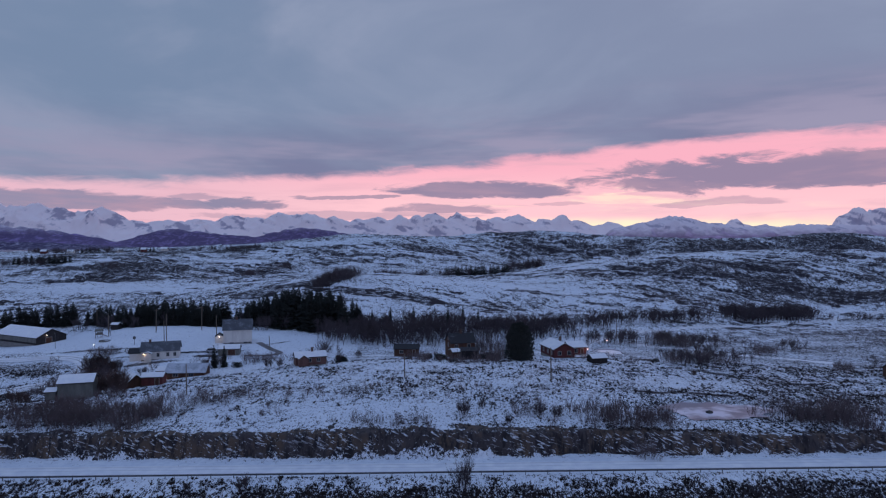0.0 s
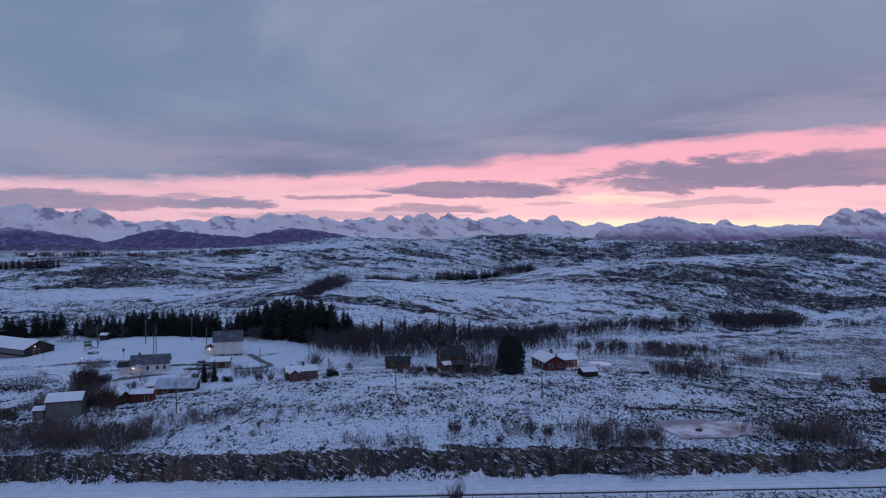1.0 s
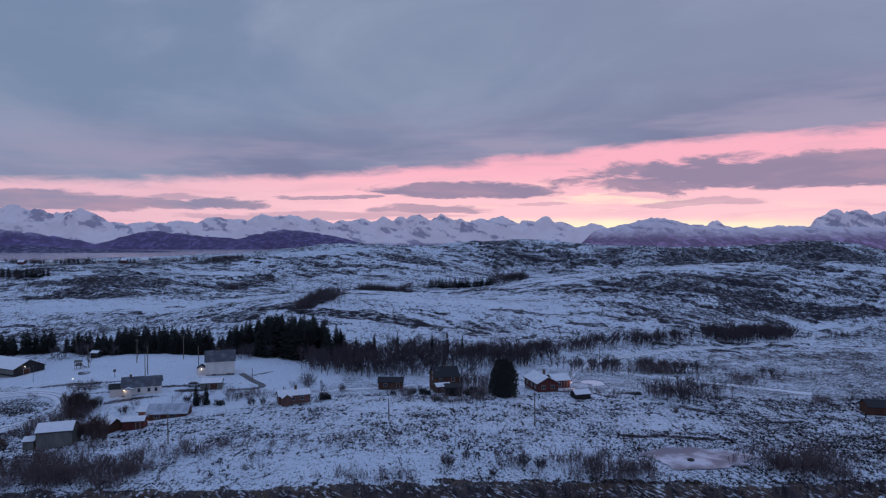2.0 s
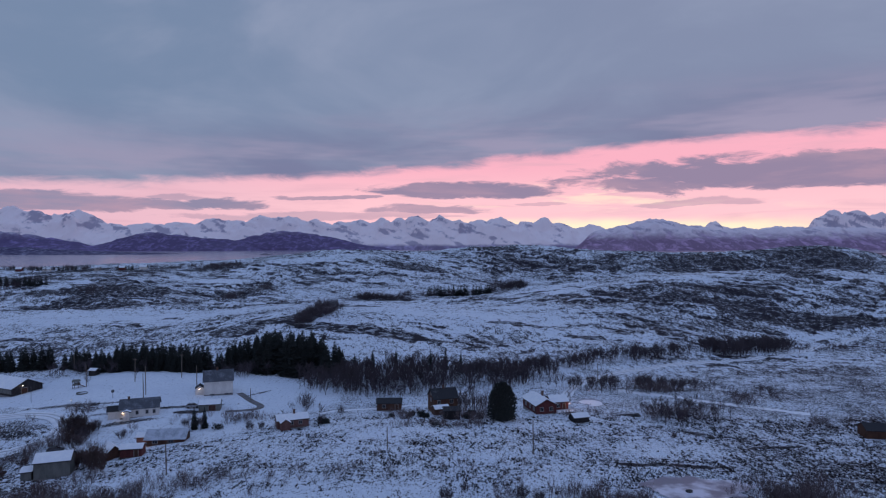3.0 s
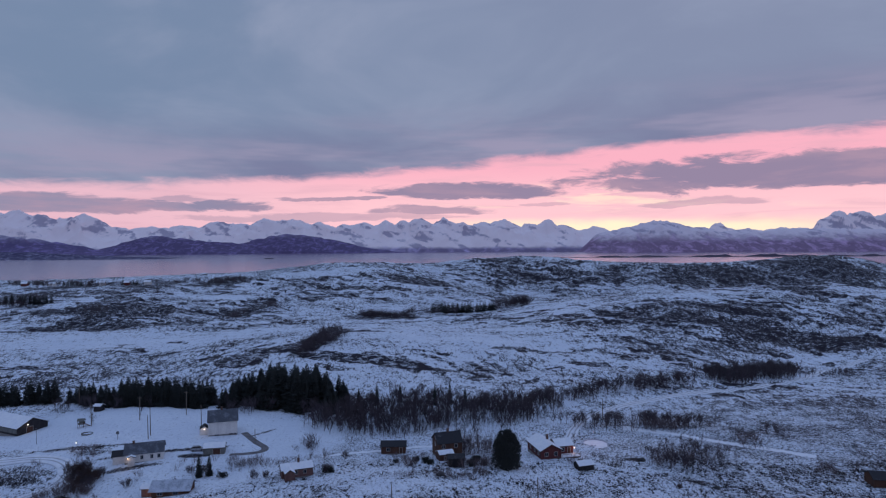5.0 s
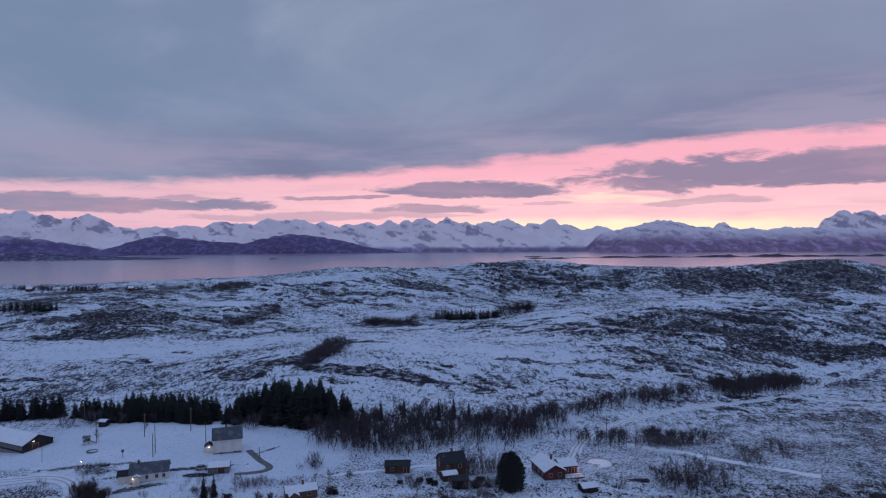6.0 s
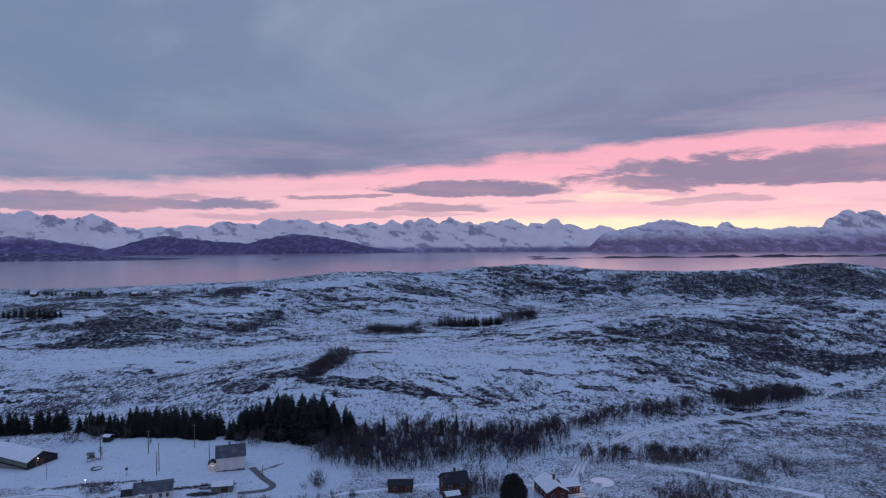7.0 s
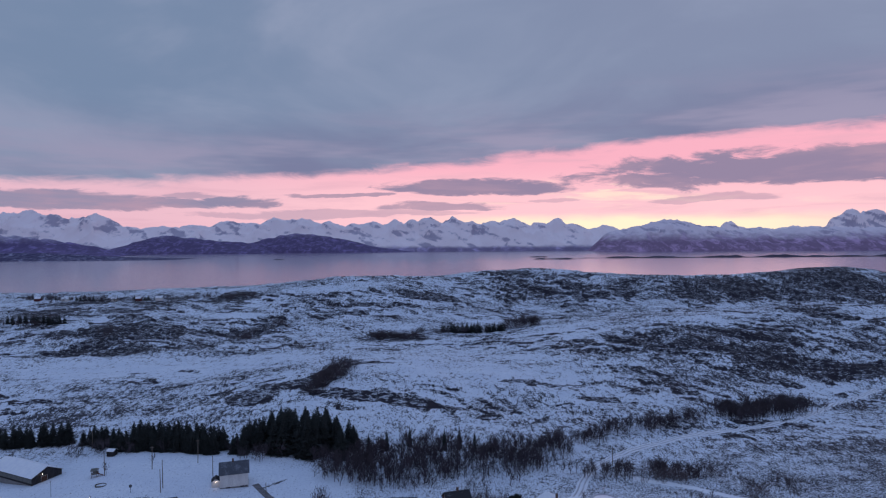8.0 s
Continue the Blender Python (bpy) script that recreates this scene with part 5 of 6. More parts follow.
def window(parent, face, u, z, w, h, L, W, name="window", wall_x=0.0, wall_y=0.0):
    """A framed window (or door) on a face: f front, b back, l, r; u along it, z its foot."""
    bm = bmesh.new()
    f = 0.09
    box(bm, -w / 2 - f, w / 2 + f, -0.05, 0.03, -f, 0)
    box(bm, -w / 2 - f, w / 2 + f, -0.05, 0.03, h, h + f)
    box(bm, -w / 2 - f, -w / 2, -0.05, 0.03, 0, h)
    box(bm, w / 2, w / 2 + f, -0.05, 0.03, 0, h)
    if name == "window":
        box(bm, -0.03, 0.03, -0.045, 0.03, 0, h)
    ob = part(name, bm, TRIM, parent)
    turn = {"f": 0, "b": 180, "l": -90, "r": 90}[face]
    place = {"f": (u, -W / 2, z), "b": (-u, W / 2, z), "l": (-L / 2, -u, z), "r": (L / 2, u, z)}[face]
    ob.matrix_basis = pose(place[0] + wall_x, place[1] + wall_y, place[2], 0, 0, turn)
    if name == "window":
        part("pane", box(bmesh.new(), -w / 2, w / 2, -0.012, 0.02, 0, h), GLASS, ob)
    else:
        part("leaf", box(bmesh.new(), -w / 2, w / 2, -0.02, 0.02, 0, h), BROWN_WALL, ob)
    return ob


def chimney(parent, x, z0, z1, y=0.0):
    bm = box(bmesh.new(), x - 0.3, x + 0.3, y - 0.3, y + 0.3, z0, z1)
    box(bm, x - 0.37, x + 0.37, y - 0.37, y + 0.37, z1, z1 + 0.12)
    part("chimney", bm, BRICK, parent)


def site(name, label, A, B, W, category="house", sink=0.0):
    """An Empty for a building whose front runs from A to B; returns it with its length."""
    L = math.hypot(B[0] - A[0], B[1] - A[1])
    turn = math.atan2(B[1] - A[1], B[0] - A[0])
    cx = (A[0] + B[0]) / 2 - math.sin(turn) * W / 2
    cy = (A[1] + B[1]) / 2 + math.cos(turn) * W / 2
    z = 0.5 * float(ground_z(*A) + ground_z(*B)) - sink
    ob = tagged(new(name), label, category)
    ob.matrix_basis = pose(cx, cy, z, 0, 0, math.degrees(turn))
    return ob, L


def footing(parent, L, W, high=0.25, x=0.0, y=0.0):
    part("foundation", box(bmesh.new(), x - L / 2 + 0.05, x + L / 2 - 0.05, y - W / 2 + 0.05, y + W / 2 - 0.05, -1.6, high), STONE, parent)


def lamp(parent_name, label, x, y, z, watts, tint=(1.0, 0.72, 0.40), glow=7.0):
    """A small outdoor lamp: bracket, shade and glowing bulb."""
    ob = tagged(new(parent_name), label, "lamp", "outdoor lamps")
    ob.location = (x, y, z)
    bm = bmesh.new()
    bmesh.ops.create_icosphere(bm, subdivisions=2, radius=0.13)
    m, t, s = material("lamp_glow", 0.5)
    s.inputs["Emission Color"].default_value, s.inputs["Emission Strength"].default_value = (*tint, 1), glow
    part("bulb", bm, m, ob)
    bm = bmesh.new()
    bmesh.ops.create_cone(bm, cap_ends=True, segments=10, radius1=0.2, radius2=0.06, depth=0.14)
    bmesh.ops.translate(bm, verts=bm.verts, vec=(0, 0, 0.17))
    part("shade", bm, STEEL, ob)
    light = bpy.data.lights.new("lamp_light", "POINT")
    light.energy, light.color, light.shadow_soft_size = watts, tint, 0.15
    hang("light", light, ob).location = (0, -0.25, -0.16)
    return ob


# white two-storey farmhouse
h, L = site("farmhouse", "white wooden two-storey farmhouse with a slate roof", (-75.2, 216.2), (-66.2, 219.0), 7.2)
footing(h, L, 7.2, 0.7)
part("wall", shell(L, 7.2, 5.0, 3.0, foot=0.5), WHITE_WALL, h)
roof_plates(h, L, 7.2, 5.0, 3.0, SLATE)
chimney(h, -0.4, 7.2, 8.9)
for u in (-2.0, 2.6):
    window(h, "f", u, 0.05, 1.2, 0.5, L, 7.2)
window(h, "f", 3.9, 0.05, 0.6, 0.5, L, 7.2)
window(h, "l", 0.0, 5.0, 0.9, 1.0, L, 7.2)
part("porch_wall", shell(2.6, 3.0, 2.6, 0.9, -L / 2 - 1.25, -0.8, "y", -0.6), WHITE_WALL, h)
roof_plates(h, 3.0, 2.6, 2.6, 0.9, DARK_ROOF, 0.25, 0, -L / 2 - 1.25, -0.8, "y", "porch_roof")
q = h.matrix_basis @ Vector((-L / 2 - 1.3, -2.75, 2.5))
lamp("porch_lamp", "glowing lamp by the farmhouse porch", *q, 7, (1.0, 0.80, 0.66))

# long white house
h, L = site("longhouse", "long low white wooden house with a slate roof", (-93.3, 195.0), (-82.9, 198.4), 6.4)
footing(h, L, 6.4, 0.35)
part("wall", shell(L, 6.4, 2.8, 2.3, foot=0.2), WHITE_WALL, h)
roof_plates(h, L, 6.4, 2.8, 2.3, SLATE)
chimney(h, -3.2, 4.4, 5.8)
for u in (-0.6, 2.2):
    window(h, "f", u, 1.0, 0.7, 1.1, L, 6.4)
window(h, "f", 4.2, 1.0, 0.7, 1.1, L, 6.4)
part("porch_wall", shell(2.4, 1.8, 2.1, 0.5, -3.4, -3.2 - 0.85, "y", -0.5), WHITE_WALL, h)
roof_plates(h, 1.8, 2.4, 2.1, 0.5, DARK_ROOF, 0.15, 0.08, -3.4, -4.05, "y", "porch_roof")
window(h, "f", -3.4, 0.1, 0.9, 1.9, L, 6.4, "door", 0, -1.76)
part("annex_wall", shell(3.4, 4.4, 2.1, 1.2, -L / 2 - 1.68, 0.2, "x", -0.6), WHITE_WALL, h)
roof_plates(h, 3.4, 4.4, 2.1, 1.2, DARK_ROOF, 0.2, 0, -L / 2 - 1.9, 0.2, "x", "annex_roof")
q = h.matrix_basis @ Vector((-4.4, -5.25, 2.2))
lamp("porch_lamp", "warm glowing lamp beside the white porch", *q, 22, (1.0, 0.66, 0.36))

# long dark barn
h, L = site("barn", "long dark barn with a wide snow-covered roof", (-168.0, 237.2), (-145.5, 225.9), 11.0, "barn", sink=-1.1)
footing(h, L, 11.0, 0.3)
part("wall", shell(L, 11.0, 2.7, 2.6, foot=0.2), DARK_WALL, h)
part("front_cladding", box(bmesh.new(), -L / 2 + 0.1, L / 2 - 0.1, -5.54, -5.503, 0.9, 2.5), GREY_WALL, h, "pale grey band of boards")
roof_plates(h, L, 11.0, 2.7, 2.6, DARK_ROOF, 0.4, 0.16)
window(h, "r", -1.0, 0.2, 2.2, 2.2, L, 11.0, "door")
q = h.matrix_basis @ Vector((L / 2 + 0.35, -1.8, 3.4))
lamp("wall_lamp", "glowing lamp on the barn's end wall", *q, 14, (1.0, 0.82, 0.70))

# small garage in the yard
h, L = site("garage", "small grey yard garage with a snowy roof", (-71.5, 201.0), (-65.2, 202.2), 4.2, "garage")
footing(h, L, 4.2, 0.15)
part("wall", shell(L, 4.2, 2.1, 1.0, foot=0.1), GREY_WALL, h)
roof_plates(h, L, 4.2, 2.1, 1.0, DARK_ROOF, 0.25, 0.1)
window(h, "f", 0.8, 0.1, 2.2, 1.8, L, 4.2, "door")

# low house with a big snowy roof
h, L = site("low_house", "low dark house under a broad roof with thin blue snow", (-73.6, 168.2), (-64.0, 169.0), 5.6, sink=0.5)
footing(h, L, 5.6, 0.2)
part("wall", shell(L, 5.6, 2.1, 1.6, foot=0.1), BROWN_WALL, h)
roof_plates(h, L, 5.6, 2.1, 1.6, PALE_ROOF, 0.6)
for u in (-2.6, 1.4):
    window(h, "f", u, 0.8, 1.2, 0.9, L, 5.6)
part("annex_wall", shell(3.0, 3.6, 2.0, 0.7, -L / 2 - 1.48, 0.6, "x", -0.8), PALE_RED_WALL, h)
roof_plates(h, 3.0, 3.6, 2.0, 0.7, DARK_ROOF, 0.25, 0.1, -L / 2 - 1.7, 0.6, "x", "annex_roof")
part("deck", box(bmesh.new(), -3.4, 3.0, -4.2, -2.82, -1.2, 0.12), BROWN_WALL, h, "dark timber deck")
q = h.matrix_basis @ Vector((-L / 2 - 0.6, -2.4, 1.9))
lamp("wall_lamp", "warm glowing lamp at the low house", *q, 26, (1.0, 0.6, 0.28))


def shed(name, label, A, B, W, eave, rise, wall, snow=0.12, roof=None, over=0.3, openings=(), sink=0.0, category="shed"):
    h, L = site(name, label, A, B, W, category, sink)
    footing(h, L, W, 0.12)
    part("wall", shell(L, W, eave, rise, foot=0.08), wall, h)
    roof_plates(h, L, W, eave, rise, roof or DARK_ROOF, over, snow)
    for face, u, z, w, tall, kind in openings:
        window(h, face, u, z, w, tall, L, W, kind)
    return h, L


shed("shed", "grey-green weathered wooden shed with a snowy roof", (-87.4, 143.0), (-80.6, 145.2), 6.0, 3.6, 1.3, GREY_WALL, openings=[("l", 0.0, 0.1, 1.6, 2.2, "door")])
h, L = shed("lean_to", "narrow dark lean-to beside the grey shed", (-89.9, 142.4), (-87.9, 143.0), 4.0, 1.9, 0.5, GREY_WALL, 0.08)
shed("shed", "small red shed under thick roof snow", (-74.8, 156.5), (-69.9, 157.3), 3.6, 2.1, 0.7, RED_WALL, openings=[("f", 1.2, 0.1, 0.9, 1.8, "door")])
shed("shed", "small brown gabled shed with a snowy roof", (-82.0, 161.0), (-79.0, 157.6), 4.4, 1.9, 1.8, BROWN_WALL, over=0.4)
h, L = shed("cabin", "faded red cabin with a snow-dusted roof", (-40.6, 174.0), (-32.6, 177.0), 4.4, 2.2, 1.1, PALE_RED_WALL, 0.1,
            openings=[("f", -0.4, 0.9, 0.8, 0.9, "window"), ("f", 2.0, 0.9, 0.8, 0.9, "window")], category="cabin")
chimney(h, 0.6, 3.2, 4.4)
part("wing_wall", shell(2.6, 2.6, 2.2, 0.9, -2.4, -2.3 - 1.28, "y", -0.6), PALE_RED_WALL, h)
roof_plates(h, 2.6, 2.6, 2.2, 0.9, DARK_ROOF, 0.2, 0.1, -2.4, -3.7, "y", "wing_roof")
shed("cabin", "small brown cabin with a dark roof and a strip of snow", (-15.4, 199.8), (-7.7, 199.8), 4.6, 2.3, 1.1, BROWN_WALL, 0.0,
     openings=[("f", -1.6, 0.9, 1.0, 0.9, "window"), ("f", 2.4, 0.1, 0.9, 1.9, "door")], category="cabin")

# dark brown two-storey house
h, L = site("house", "dark brown two-storey house with a black roof", (2.6, 192.2), (9.9, 194.4), 6.4)
footing(h, L, 6.4, 0.3)
part("wall", shell(L, 6.4, 4.6, 2.4, foot=0.2), BROWN_WALL, h)
roof_plates(h, L, 6.4, 4.6, 2.4, DARK_ROOF, 0.35)
chimney(h, 0.2, 6.4, 8.0)
for u in (-2.2, 1.8):
    window(h, "f", u, 3.0, 0.9, 1.1, L, 6.4)
window(h, "l", 0, 3.2, 0.9, 1.1, L, 6.4)
window(h, "l", 0, 5.2, 0.8, 0.8, L, 6.4)
part("annex_wall", shell(4.4, 3.6, 2.4, 0.7, -2.4, -3.2 - 1.78, "x", -0.8), BROWN_WALL, h)
roof_plates(h, 4.4, 3.6, 2.4, 0.7, DARK_ROOF, 0.25, 0.14, -2.4, -5.2, "x", "annex_roof")
window(h, "f", -2.4, 0.8, 1.2, 1.0, L, 6.4, "window", 0, -3.56)
shed("shed", "tall narrow dark shed in front of the brown house", (5.4, 179.4), (9.8, 179.8), 4.0, 3.0, 0.7, DARK_WALL, 0.0, sink=0.6)

# red house, gable to the front, with a side block and a lit deck
h, L = site("house", "red wooden house with a snowy roof and lit deck", (33.2, 188.4), (39.6, 189.8), 11.0)
footing(h, L, 11.0, 0.3)
part("wall", shell(11.0, L, 2.7, 1.7, along="y", foot=0.2), RED_WALL, h)
roof_plates(h, 11.0, L, 2.7, 1.7, DARK_ROOF, 0.45, 0.14, along="y")
part("wing_wall", shell(5.4, 6.0, 2.5, 1.3, L / 2 + 2.68, 0.8, "x", -0.6), RED_WALL, h)
roof_plates(h, 5.4, 6.0, 2.5, 1.3, DARK_ROOF, 0.35, 0.14, L / 2 + 2.7, 0.8, "x", "wing_roof")
chimney(h, 1.4, 4.0, 5.4, 1.0)
for u in (-1.5, 1.5):
    window(h, "f", u, 1.0, 1.0, 1.1, L, 11.0)
for u in (-3.0, 0.5, 3.5):
    window(h, "l", u, 1.0, 1.0, 1.0, L, 11.0)
window(h, "f", L / 2 + 2.0, 0.9, 1.0, 1.1, L, 6.0, "window", 0, 0.8)
window(h, "f", L / 2 + 4.0, 0.15, 0.9, 1.9, L, 6.0, "door", 0, 0.8)
part("deck", box(bmesh.new(), L / 2 + 0.1, L / 2 + 6.4, -5.4, -2.24, -1.2, 0.1), BROWN_WALL, h, "snowy timber deck")
part("deck_snow", box(bmesh.new(), L / 2 + 0.15, L / 2 + 6.35, -5.35, -2.28, 0.104, 0.2), SNOW, h)
bm = bmesh.new()
for u in np.arange(L / 2 + 0.3, L / 2 + 6.4, 1.5):
    box(bm, u, u + 0.09, -5.4, -5.3, 0.1, 0.95)
part("railing", box(bm, L / 2 + 0.1, L / 2 + 6.4, -5.42, -5.3, 0.95, 1.05), TRIM, h)
q = h.matrix_basis @ Vector((L / 2 + 5.6, -2.6, 2.0))
lamp("wall_lamp", "warm glowing lamp over the red house deck", *q, 30, (1.0, 0.56, 0.44), 4.0)

shed("shed", "small dark shed with a snowy roof by the red house", (42.0, 176.8), (46.4, 178.0), 3.4, 1.6, 0.8, DARK_WALL, 0.1, sink=0.2)
shed("cabin", "dark wooden cabin with snow along its roof", (121.5, 170.4), (129.0, 169.0), 5.5, 2.4, 1.4, BROWN_WALL, 0.0, sink=0.2, category="cabin")
shed("hut", "tiny hut with a snowy roof among the spruces", (-131.2, 249.6), (-128.4, 249.2), 2.6, 2.0, 0.6, DARK_WALL, 0.14, category="hut")


def farms_by_the_shore():
    """Far small houses on the shore."""
    for k, (x, y, long, wall, words) in enumerate(((-396, 665, 11, WHITE_WALL, "white"), (-334, 646, 9, WHITE_WALL, "white"), (-306, 640, 8, RED_WALL, "red"), (-284, 636, 10, WHITE_WALL, "white"), (-428, 672, 9, RED_WALL, "red"))):
        shed("farmhouse", "far %s farmhouse with a snowy roof near the shore" % words, (x, y), (x + 0.62 * long, y + 1), 5, 2.6, 1.8, wall, 0.12, category="house")


farms_by_the_shore()


# ---- yard things ----
POLE_WOOD = mottled("pole_wood", (0.12, 0.095, 0.075), (0.22, 0.18, 0.15), 3.0, 0.9, (1, 1, 0.15))


def utility_pole(x, y, high, arm=True, lean=0.0, turn=0.0):
    ob = tagged(new("utility_pole"), "weathered wooden utility pole standing in the snow", "utility pole", "utility poles")
    ob.matrix_basis = pose(x, y, float(ground_z(x, y)), 0, lean, turn)
    V, F = [], []
    tube(V, F, [np.array((0, 0, z)) for z in (-0.8, high * 0.5, high)], [0.15, 0.13, 0.10], 8)
    F.append(tuple(range(len(V) - 8, len(V))))
    hang("pole", points_mesh("pole", np.array(V), F, POLE_WOOD), ob)
    if arm:
        part("crossarm", box(bmesh.new(), -0.75, 0.75, -0.2, -0.1, high - 0.55, high - 0.4), POLE_WOOD, ob)
        for u in (-0.65, 0.65):
            bm = bmesh.new()
            bmesh.ops.create_cone(bm, cap_ends=True, segments=8, radius1=0.07, radius2=0.04, depth=0.2)
            bmesh.ops.translate(bm, verts=bm.verts, vec=(u, -0.15, high - 0.3))
            part("insulator", bm, GLASS, ob)


for x, y, high, arm in ((-142.6, 260.5, 7.5, False), (-120.3, 227.4, 8.0, False), (-104.6, 230.3, 8.6, True), (-94.5, 216.0, 9.6, False), (-94.0, 213.0, 8.0, False), (-90.2, 236.2, 8.8, True), (-80.2, 223.8, 8.0, False),
                        (-58.8, 214.0, 4.0, False), (-56.8, 139.8, 7.0, False), (25.3, 147.5, 8.0, False), (-9.0, 149.0, 5.4, False), (66.2, 241.0, 7.5, False)):
    utility_pole(x, y, high, arm, 0.8 if arm else -0.7)

# lamp post by the barn, and the lamp by the lane
for x, y, high, lit in ((-131.2, 213.7, 5.2, False), (-114.4, 207.4, 2.2, True)):
    ob = tagged(new("lamp_post"), "slim steel lamp post beside the farm lane", "lamp post", "lamp posts")
    ob.location = (x, y, float(ground_z(x, y)))
    V, F = [], []
    tube(V, F, [np.array((0, 0, z)) for z in (-0.3, high * 0.5, high)], [0.07, 0.06, 0.05], 8)
    hang("post", points_mesh("post", np.array(V), F, STEEL), ob)
    part("head", box(bmesh.new(), -0.12, 0.12, -0.45, 0.1, high, high + 0.1), STEEL, ob)
    if lit:
        lamp("lane_lamp", "small glowing lamp beside the lane", x, y - 0.5, float(ground_z(x, y)) + high - 0.1, 12, (1.0, 0.86, 0.72))


CAR_PAINT = mottled("dark_car_paint", (0.012, 0.013, 0.018), (0.03, 0.03, 0.036), 2.0, 0.3, spec=0.6)
FROSTED = mottled("frosted_car_paint", (0.10, 0.11, 0.13), (0.45, 0.47, 0.52), 1.4, 0.5)
RUBBER = mottled("tyre_rubber", (0.015, 0.015, 0.016), (0.03, 0.03, 0.03), 9.0, 0.9)


def car(x, y, turn, paint, label):
    ob = tagged(new("car"), label, "car", "parked cars")
    ob.matrix_basis = pose(x, y, float(ground_z(x, y)) + 0.06, 0, 0, turn)
    secs = [(-2.15, 0.45, 0.72, 0.72), (-2.0, 0.28, 0.9, 0.8), (-1.0, 0.25, 0.95, 0.86), (0.9, 0.25, 0.92, 0.86), (1.9, 0.28, 0.82, 0.8), (2.15, 0.42, 0.66, 0.7)]
    bm, last = bmesh.new(), None
    for u, lo, hi, w in secs:
        ring = [bm.verts.new(p) for p in ((u, -w, lo), (u, -w, hi - 0.14), (u, -w + 0.12, hi), (u, w - 0.12, hi), (u, w, hi - 0.14), (u, w, lo))]
        if last:
            for k in range(6):
                bm.faces.new((last[k], last[(k + 1) % 6], ring[(k + 1) % 6], ring[k]))
        else:
            bm.faces.new(ring[::-1])
        last = ring
    bm.faces.new(last)
    bmesh.ops.recalc_face_normals(bm, faces=bm.faces)
    part("body", bm, paint, ob)
    bm = bmesh.new()
    low = [bm.verts.new(p) for p in ((-1.95, -0.76, 0.9), (1.15, -0.76, 0.9), (1.15, 0.76, 0.9), (-1.95, 0.76, 0.9))]
    top = [bm.verts.new(p) for p in ((-1.5, -0.58, 1.42), (0.25, -0.58, 1.45), (0.25, 0.58, 1.45), (-1.5, 0.58, 1.42))]
    for k in range(4):
        bm.faces.new((low[k], low[(k + 1) % 4], top[(k + 1) % 4], top[k]))
    bm.faces.new(top)
    part("window", bm, GLASS, ob, "dark car windows")
    part("roof_panel", box(bmesh.new(), -1.45, 0.2, -0.56, 0.56, 1.44, 1.5), paint, ob)
    for u in (-1.3, 1.35):
        for s in (-0.8, 0.8):
            bm = bmesh.new()
            bmesh.ops.create_cone(bm, cap_ends=True, segments=16, radius1=0.32, radius2=0.32, depth=0.2, matrix=pose(u, s, 0.32, 90))
            w = part("wheel", bm, RUBBER, ob)
            bm = bmesh.new()
            bmesh.ops.create_cone(bm, cap_ends=True, segments=12, radius1=0.19, radius2=0.19, depth=0.22, matrix=pose(u, s, 0.32, 90))
            part("rim", bm, STEEL, w)


car(-101.4, 175.6, 20, CAR_PAINT, "dark parked car beside the farm track")
car(-74.6, 204.6, 10, FROSTED, "frosted parked car in the farmhouse yard")


def play_tower(x, y):
    ob = tagged(new("play_tower"), "small wooden play tower with a slide in the snow", "play tower")
    ob.matrix_basis = pose(x, y, float(ground_z(x, y)), 0, 0, 12)
    for u in (-0.9, 0.9):
        for v in (-0.9, 0.9):
            part("post", box(bmesh.new(), u - 0.06, u + 0.06, v - 0.06, v + 0.06, -0.3, 2.4), BROWN_WALL, ob)
    part("platform", box(bmesh.new(), -1.0, 1.0, -1.0, 1.0, 1.1, 1.2), BROWN_WALL, ob)
    for v in (-1.0, 0.94):
        part("panel", box(bmesh.new(), -0.85, 0.85, v, v + 0.06, 1.2, 1.8), GREY_WALL, ob)
    for s in (-1, 1):
        part("roof", slab(bmesh.new(), (-1.2, s * 1.15, 2.35), (1.2, s * 1.15, 2.35), (1.2, 0, 3.1), (-1.2, 0, 3.1), 0.06), GREY_WALL, ob)
    part("slide", slab(bmesh.new(), (1.0, -0.35, 1.25), (3.4, -0.35, 0.1), (3.4, 0.35, 0.1), (1.0, 0.35, 1.25), 0.06), RED_WALL, ob)


play_tower(-123.8, 227.4)


def bent_ring(name, label, x, y, rx, ry, mat, high, thick, category):
    """A low frame round an oval patch."""
    ob = tagged(new(name), label, category)
    ob.location = (x, y, float(ground_z(x, y)))
    for k in range(10):
        a0, a1 = 2 * math.pi * k / 10, 2 * math.pi * (k + 1) / 10
        p0, p1 = Vector((rx * math.cos(a0), ry * math.sin(a0), 0)), Vector((rx * math.cos(a1), ry * math.sin(a1), 0))
        bm = box(bmesh.new(), 0, (p1 - p0).length, -thick / 2, thick / 2, -0.2, high)
        b = part("board", bm, mat, ob)
        b.matrix_basis = pose(p0.x, p0.y, 0, 0, 0, math.degrees(math.atan2(p1.y - p0.y, p1.x - p0.x)))


bent_ring("sandbox", "low oval timber sandbox filled with snow", -117.4, 219.2, 1.9, 1.5, GREY_WALL, 0.35, 0.12, "sandbox")

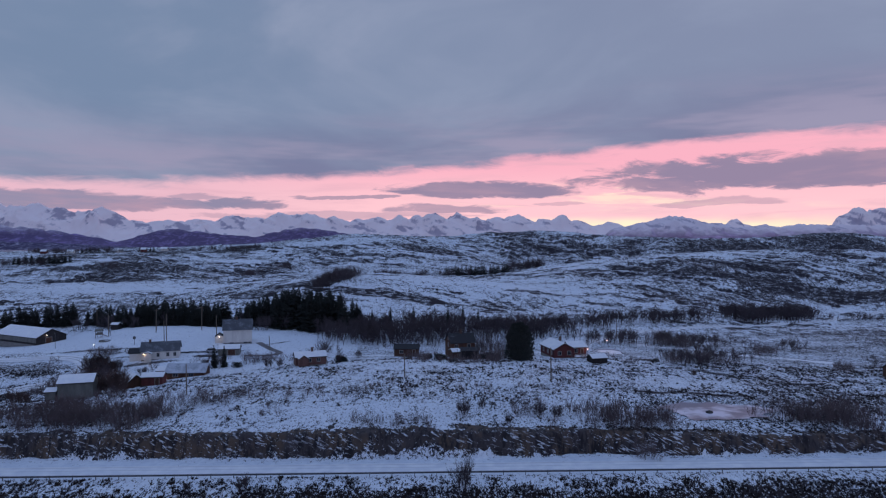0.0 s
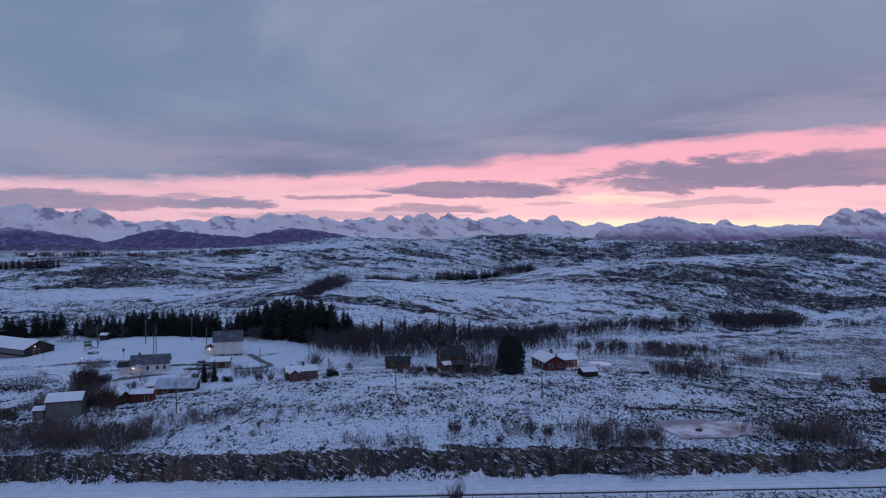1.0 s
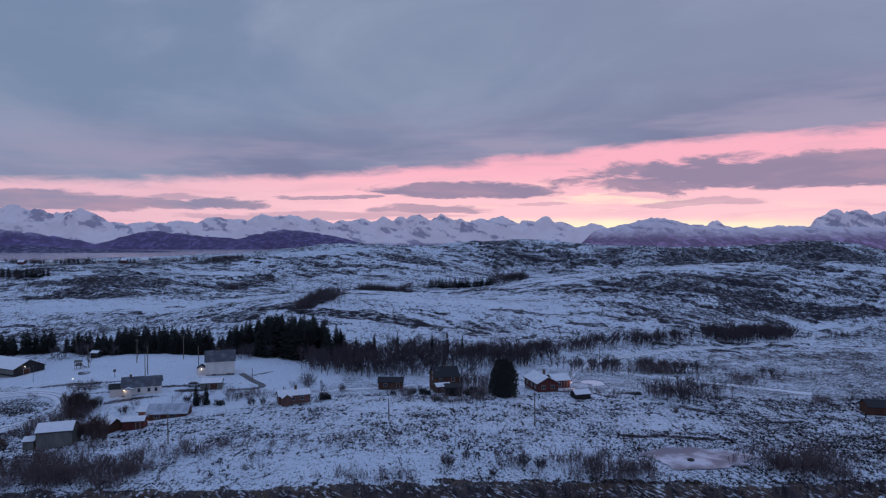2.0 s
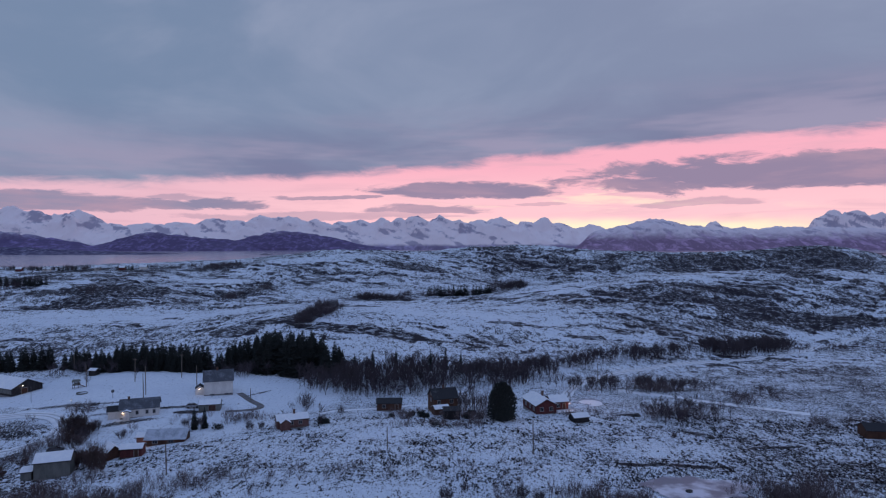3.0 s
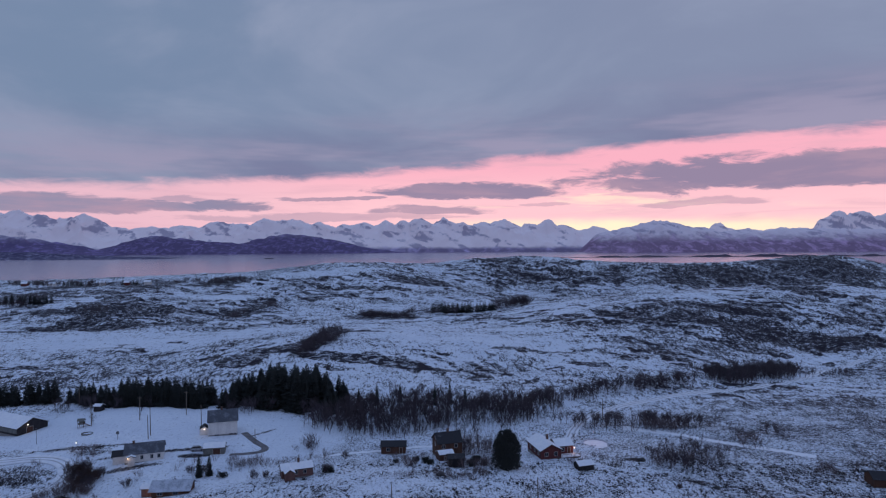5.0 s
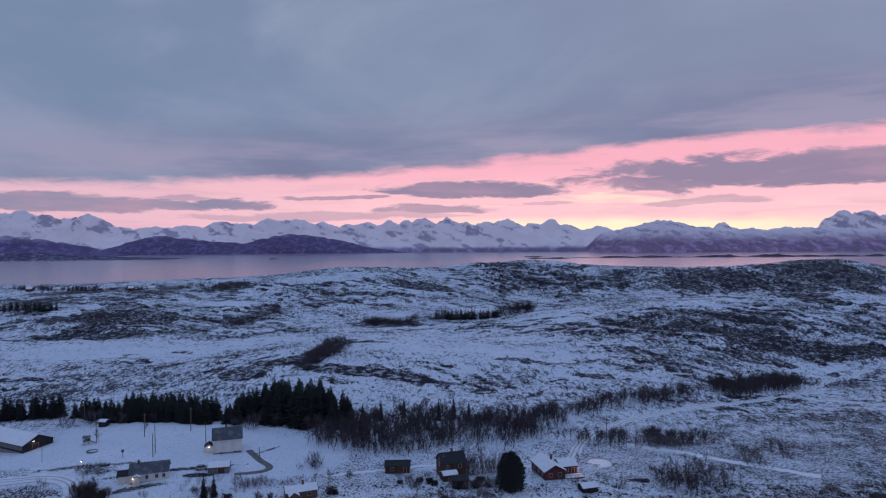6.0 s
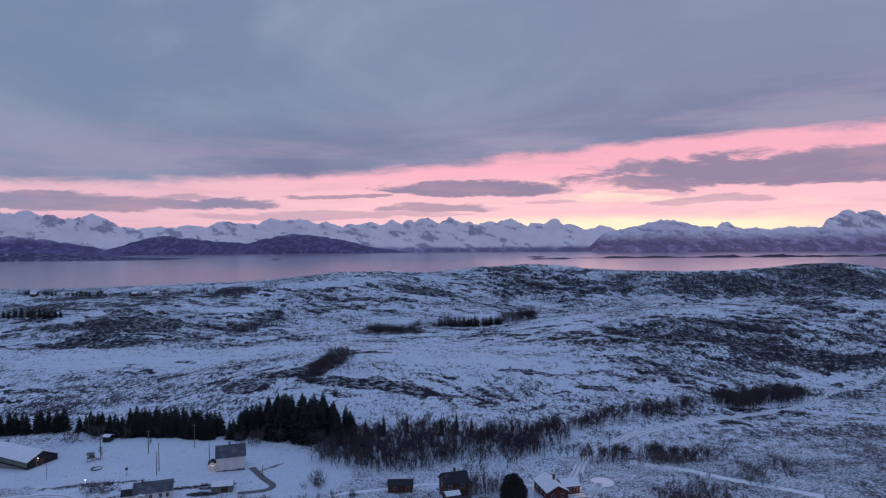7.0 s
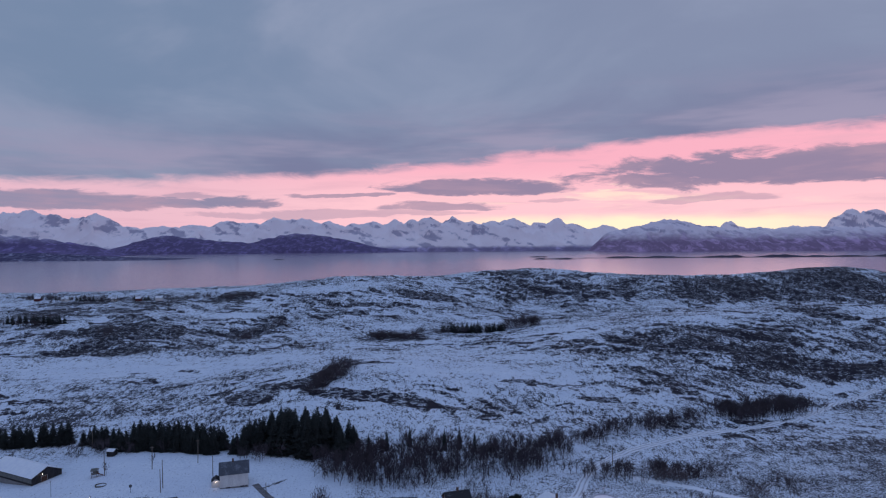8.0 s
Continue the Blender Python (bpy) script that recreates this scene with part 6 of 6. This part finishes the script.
# sign post with a dish
ob = tagged(new("dish_post"), "post with a round dish standing in the snowy field", "post")
ob.location = (-104.0, 212.9, float(ground_z(-104.0, 212.9)))
part("post", box(bmesh.new(), -0.05, 0.05, -0.05, 0.05, -0.3, 2.2), STEEL, ob)
bm = bmesh.new()
bmesh.ops.create_cone(bm, cap_ends=True, segments=16, radius1=0.55, radius2=0.15, depth=0.2, matrix=pose(0, -0.15, 2.4, 75))
part("dish", bm, STEEL, ob)


def terrace(x, y, r):
    """The round fire-lit terrace by the red house."""
    ob = tagged(new("terrace"), "round snowy timber terrace glowing with warm light", "terrace")
    z = float(ground_z(x, y))
    ob.location = (x, y, z - 0.25)
    bm = bmesh.new()
    bmesh.ops.create_cone(bm, cap_ends=True, segments=40, radius1=r, radius2=r, depth=1.4, matrix=pose(0, 0, -0.35))
    part("platform", bm, BROWN_WALL, ob)
    bm = bmesh.new()
    bmesh.ops.create_cone(bm, cap_ends=True, segments=40, radius1=r - 0.1, radius2=r - 0.25, depth=0.12, matrix=pose(0, 0, 0.414))
    part("snow_cover", bm, SNOW, ob)
    for k in range(20):
        a0, a1 = radians(-30 + 14 * k), radians(-16 + 14 * k)
        p0, p1 = Vector((math.cos(a0), math.sin(a0), 0)) * (r - 0.35), Vector((math.cos(a1), math.sin(a1), 0)) * (r - 0.35)
        bm = box(bmesh.new(), 0, (p1 - p0).length, -0.22, 0.22, 0.4, 0.78)
        b = part("bench", bm, PALE_ROOF, ob, "low bench under thin snow")
        b.matrix_basis = pose(p0.x, p0.y, 0, 0, 0, math.degrees(math.atan2(p1.y - p0.y, p1.x - p0.x)))
    lamp("terrace_lamp", "warm glowing lamp on the round terrace", x - 0.4, y + 0.6, z + 4.0, 75, (1.0, 0.52, 0.48), 1.2)


terrace(54.4, 207.0, 4.5)

# the boulder in the pond
def boulder(x, y, z, r, seed, label, mat=None):
    bm = bmesh.new()
    bmesh.ops.create_icosphere(bm, subdivisions=3, radius=r)
    for v in bm.verts:
        k = 1 + 0.35 * noise.noise(v.co * (1.1 / r) + Vector((seed, 0, 0))) + 0.12 * noise.noise(v.co * (3.0 / r) + Vector((0, seed, 0)))
        v.co = Vector((v.co.x * k * 1.25, v.co.y * k, v.co.z * k * 0.75))
    for f in bm.faces:
        f.smooth = True
    ob = mesh_object("boulder", bm, mat or STONE_DARK)
    ob.location = (x, y, z)
    return tagged(ob, label, "boulder", "boulders")


STONE_DARK = mottled("dark_rock", (0.03, 0.03, 0.032), (0.09, 0.085, 0.085), 1.2, 0.9, bump=0.05)
boulder(55.2, 130.6, 5.5, 0.6, 1, "dark boulder frozen into the pond")
for k, (x, y, r) in enumerate(((3.0, 169.5, 1.0), (42.5, 183, 0.7), (64, 190, 0.9), (-21, 118.6, 0.5), (77, 168, 0.8))):
    boulder(x, y, float(ground_z(x, y)) + 0.1 * r, r, 3 + k, "dark rock showing through the snow")
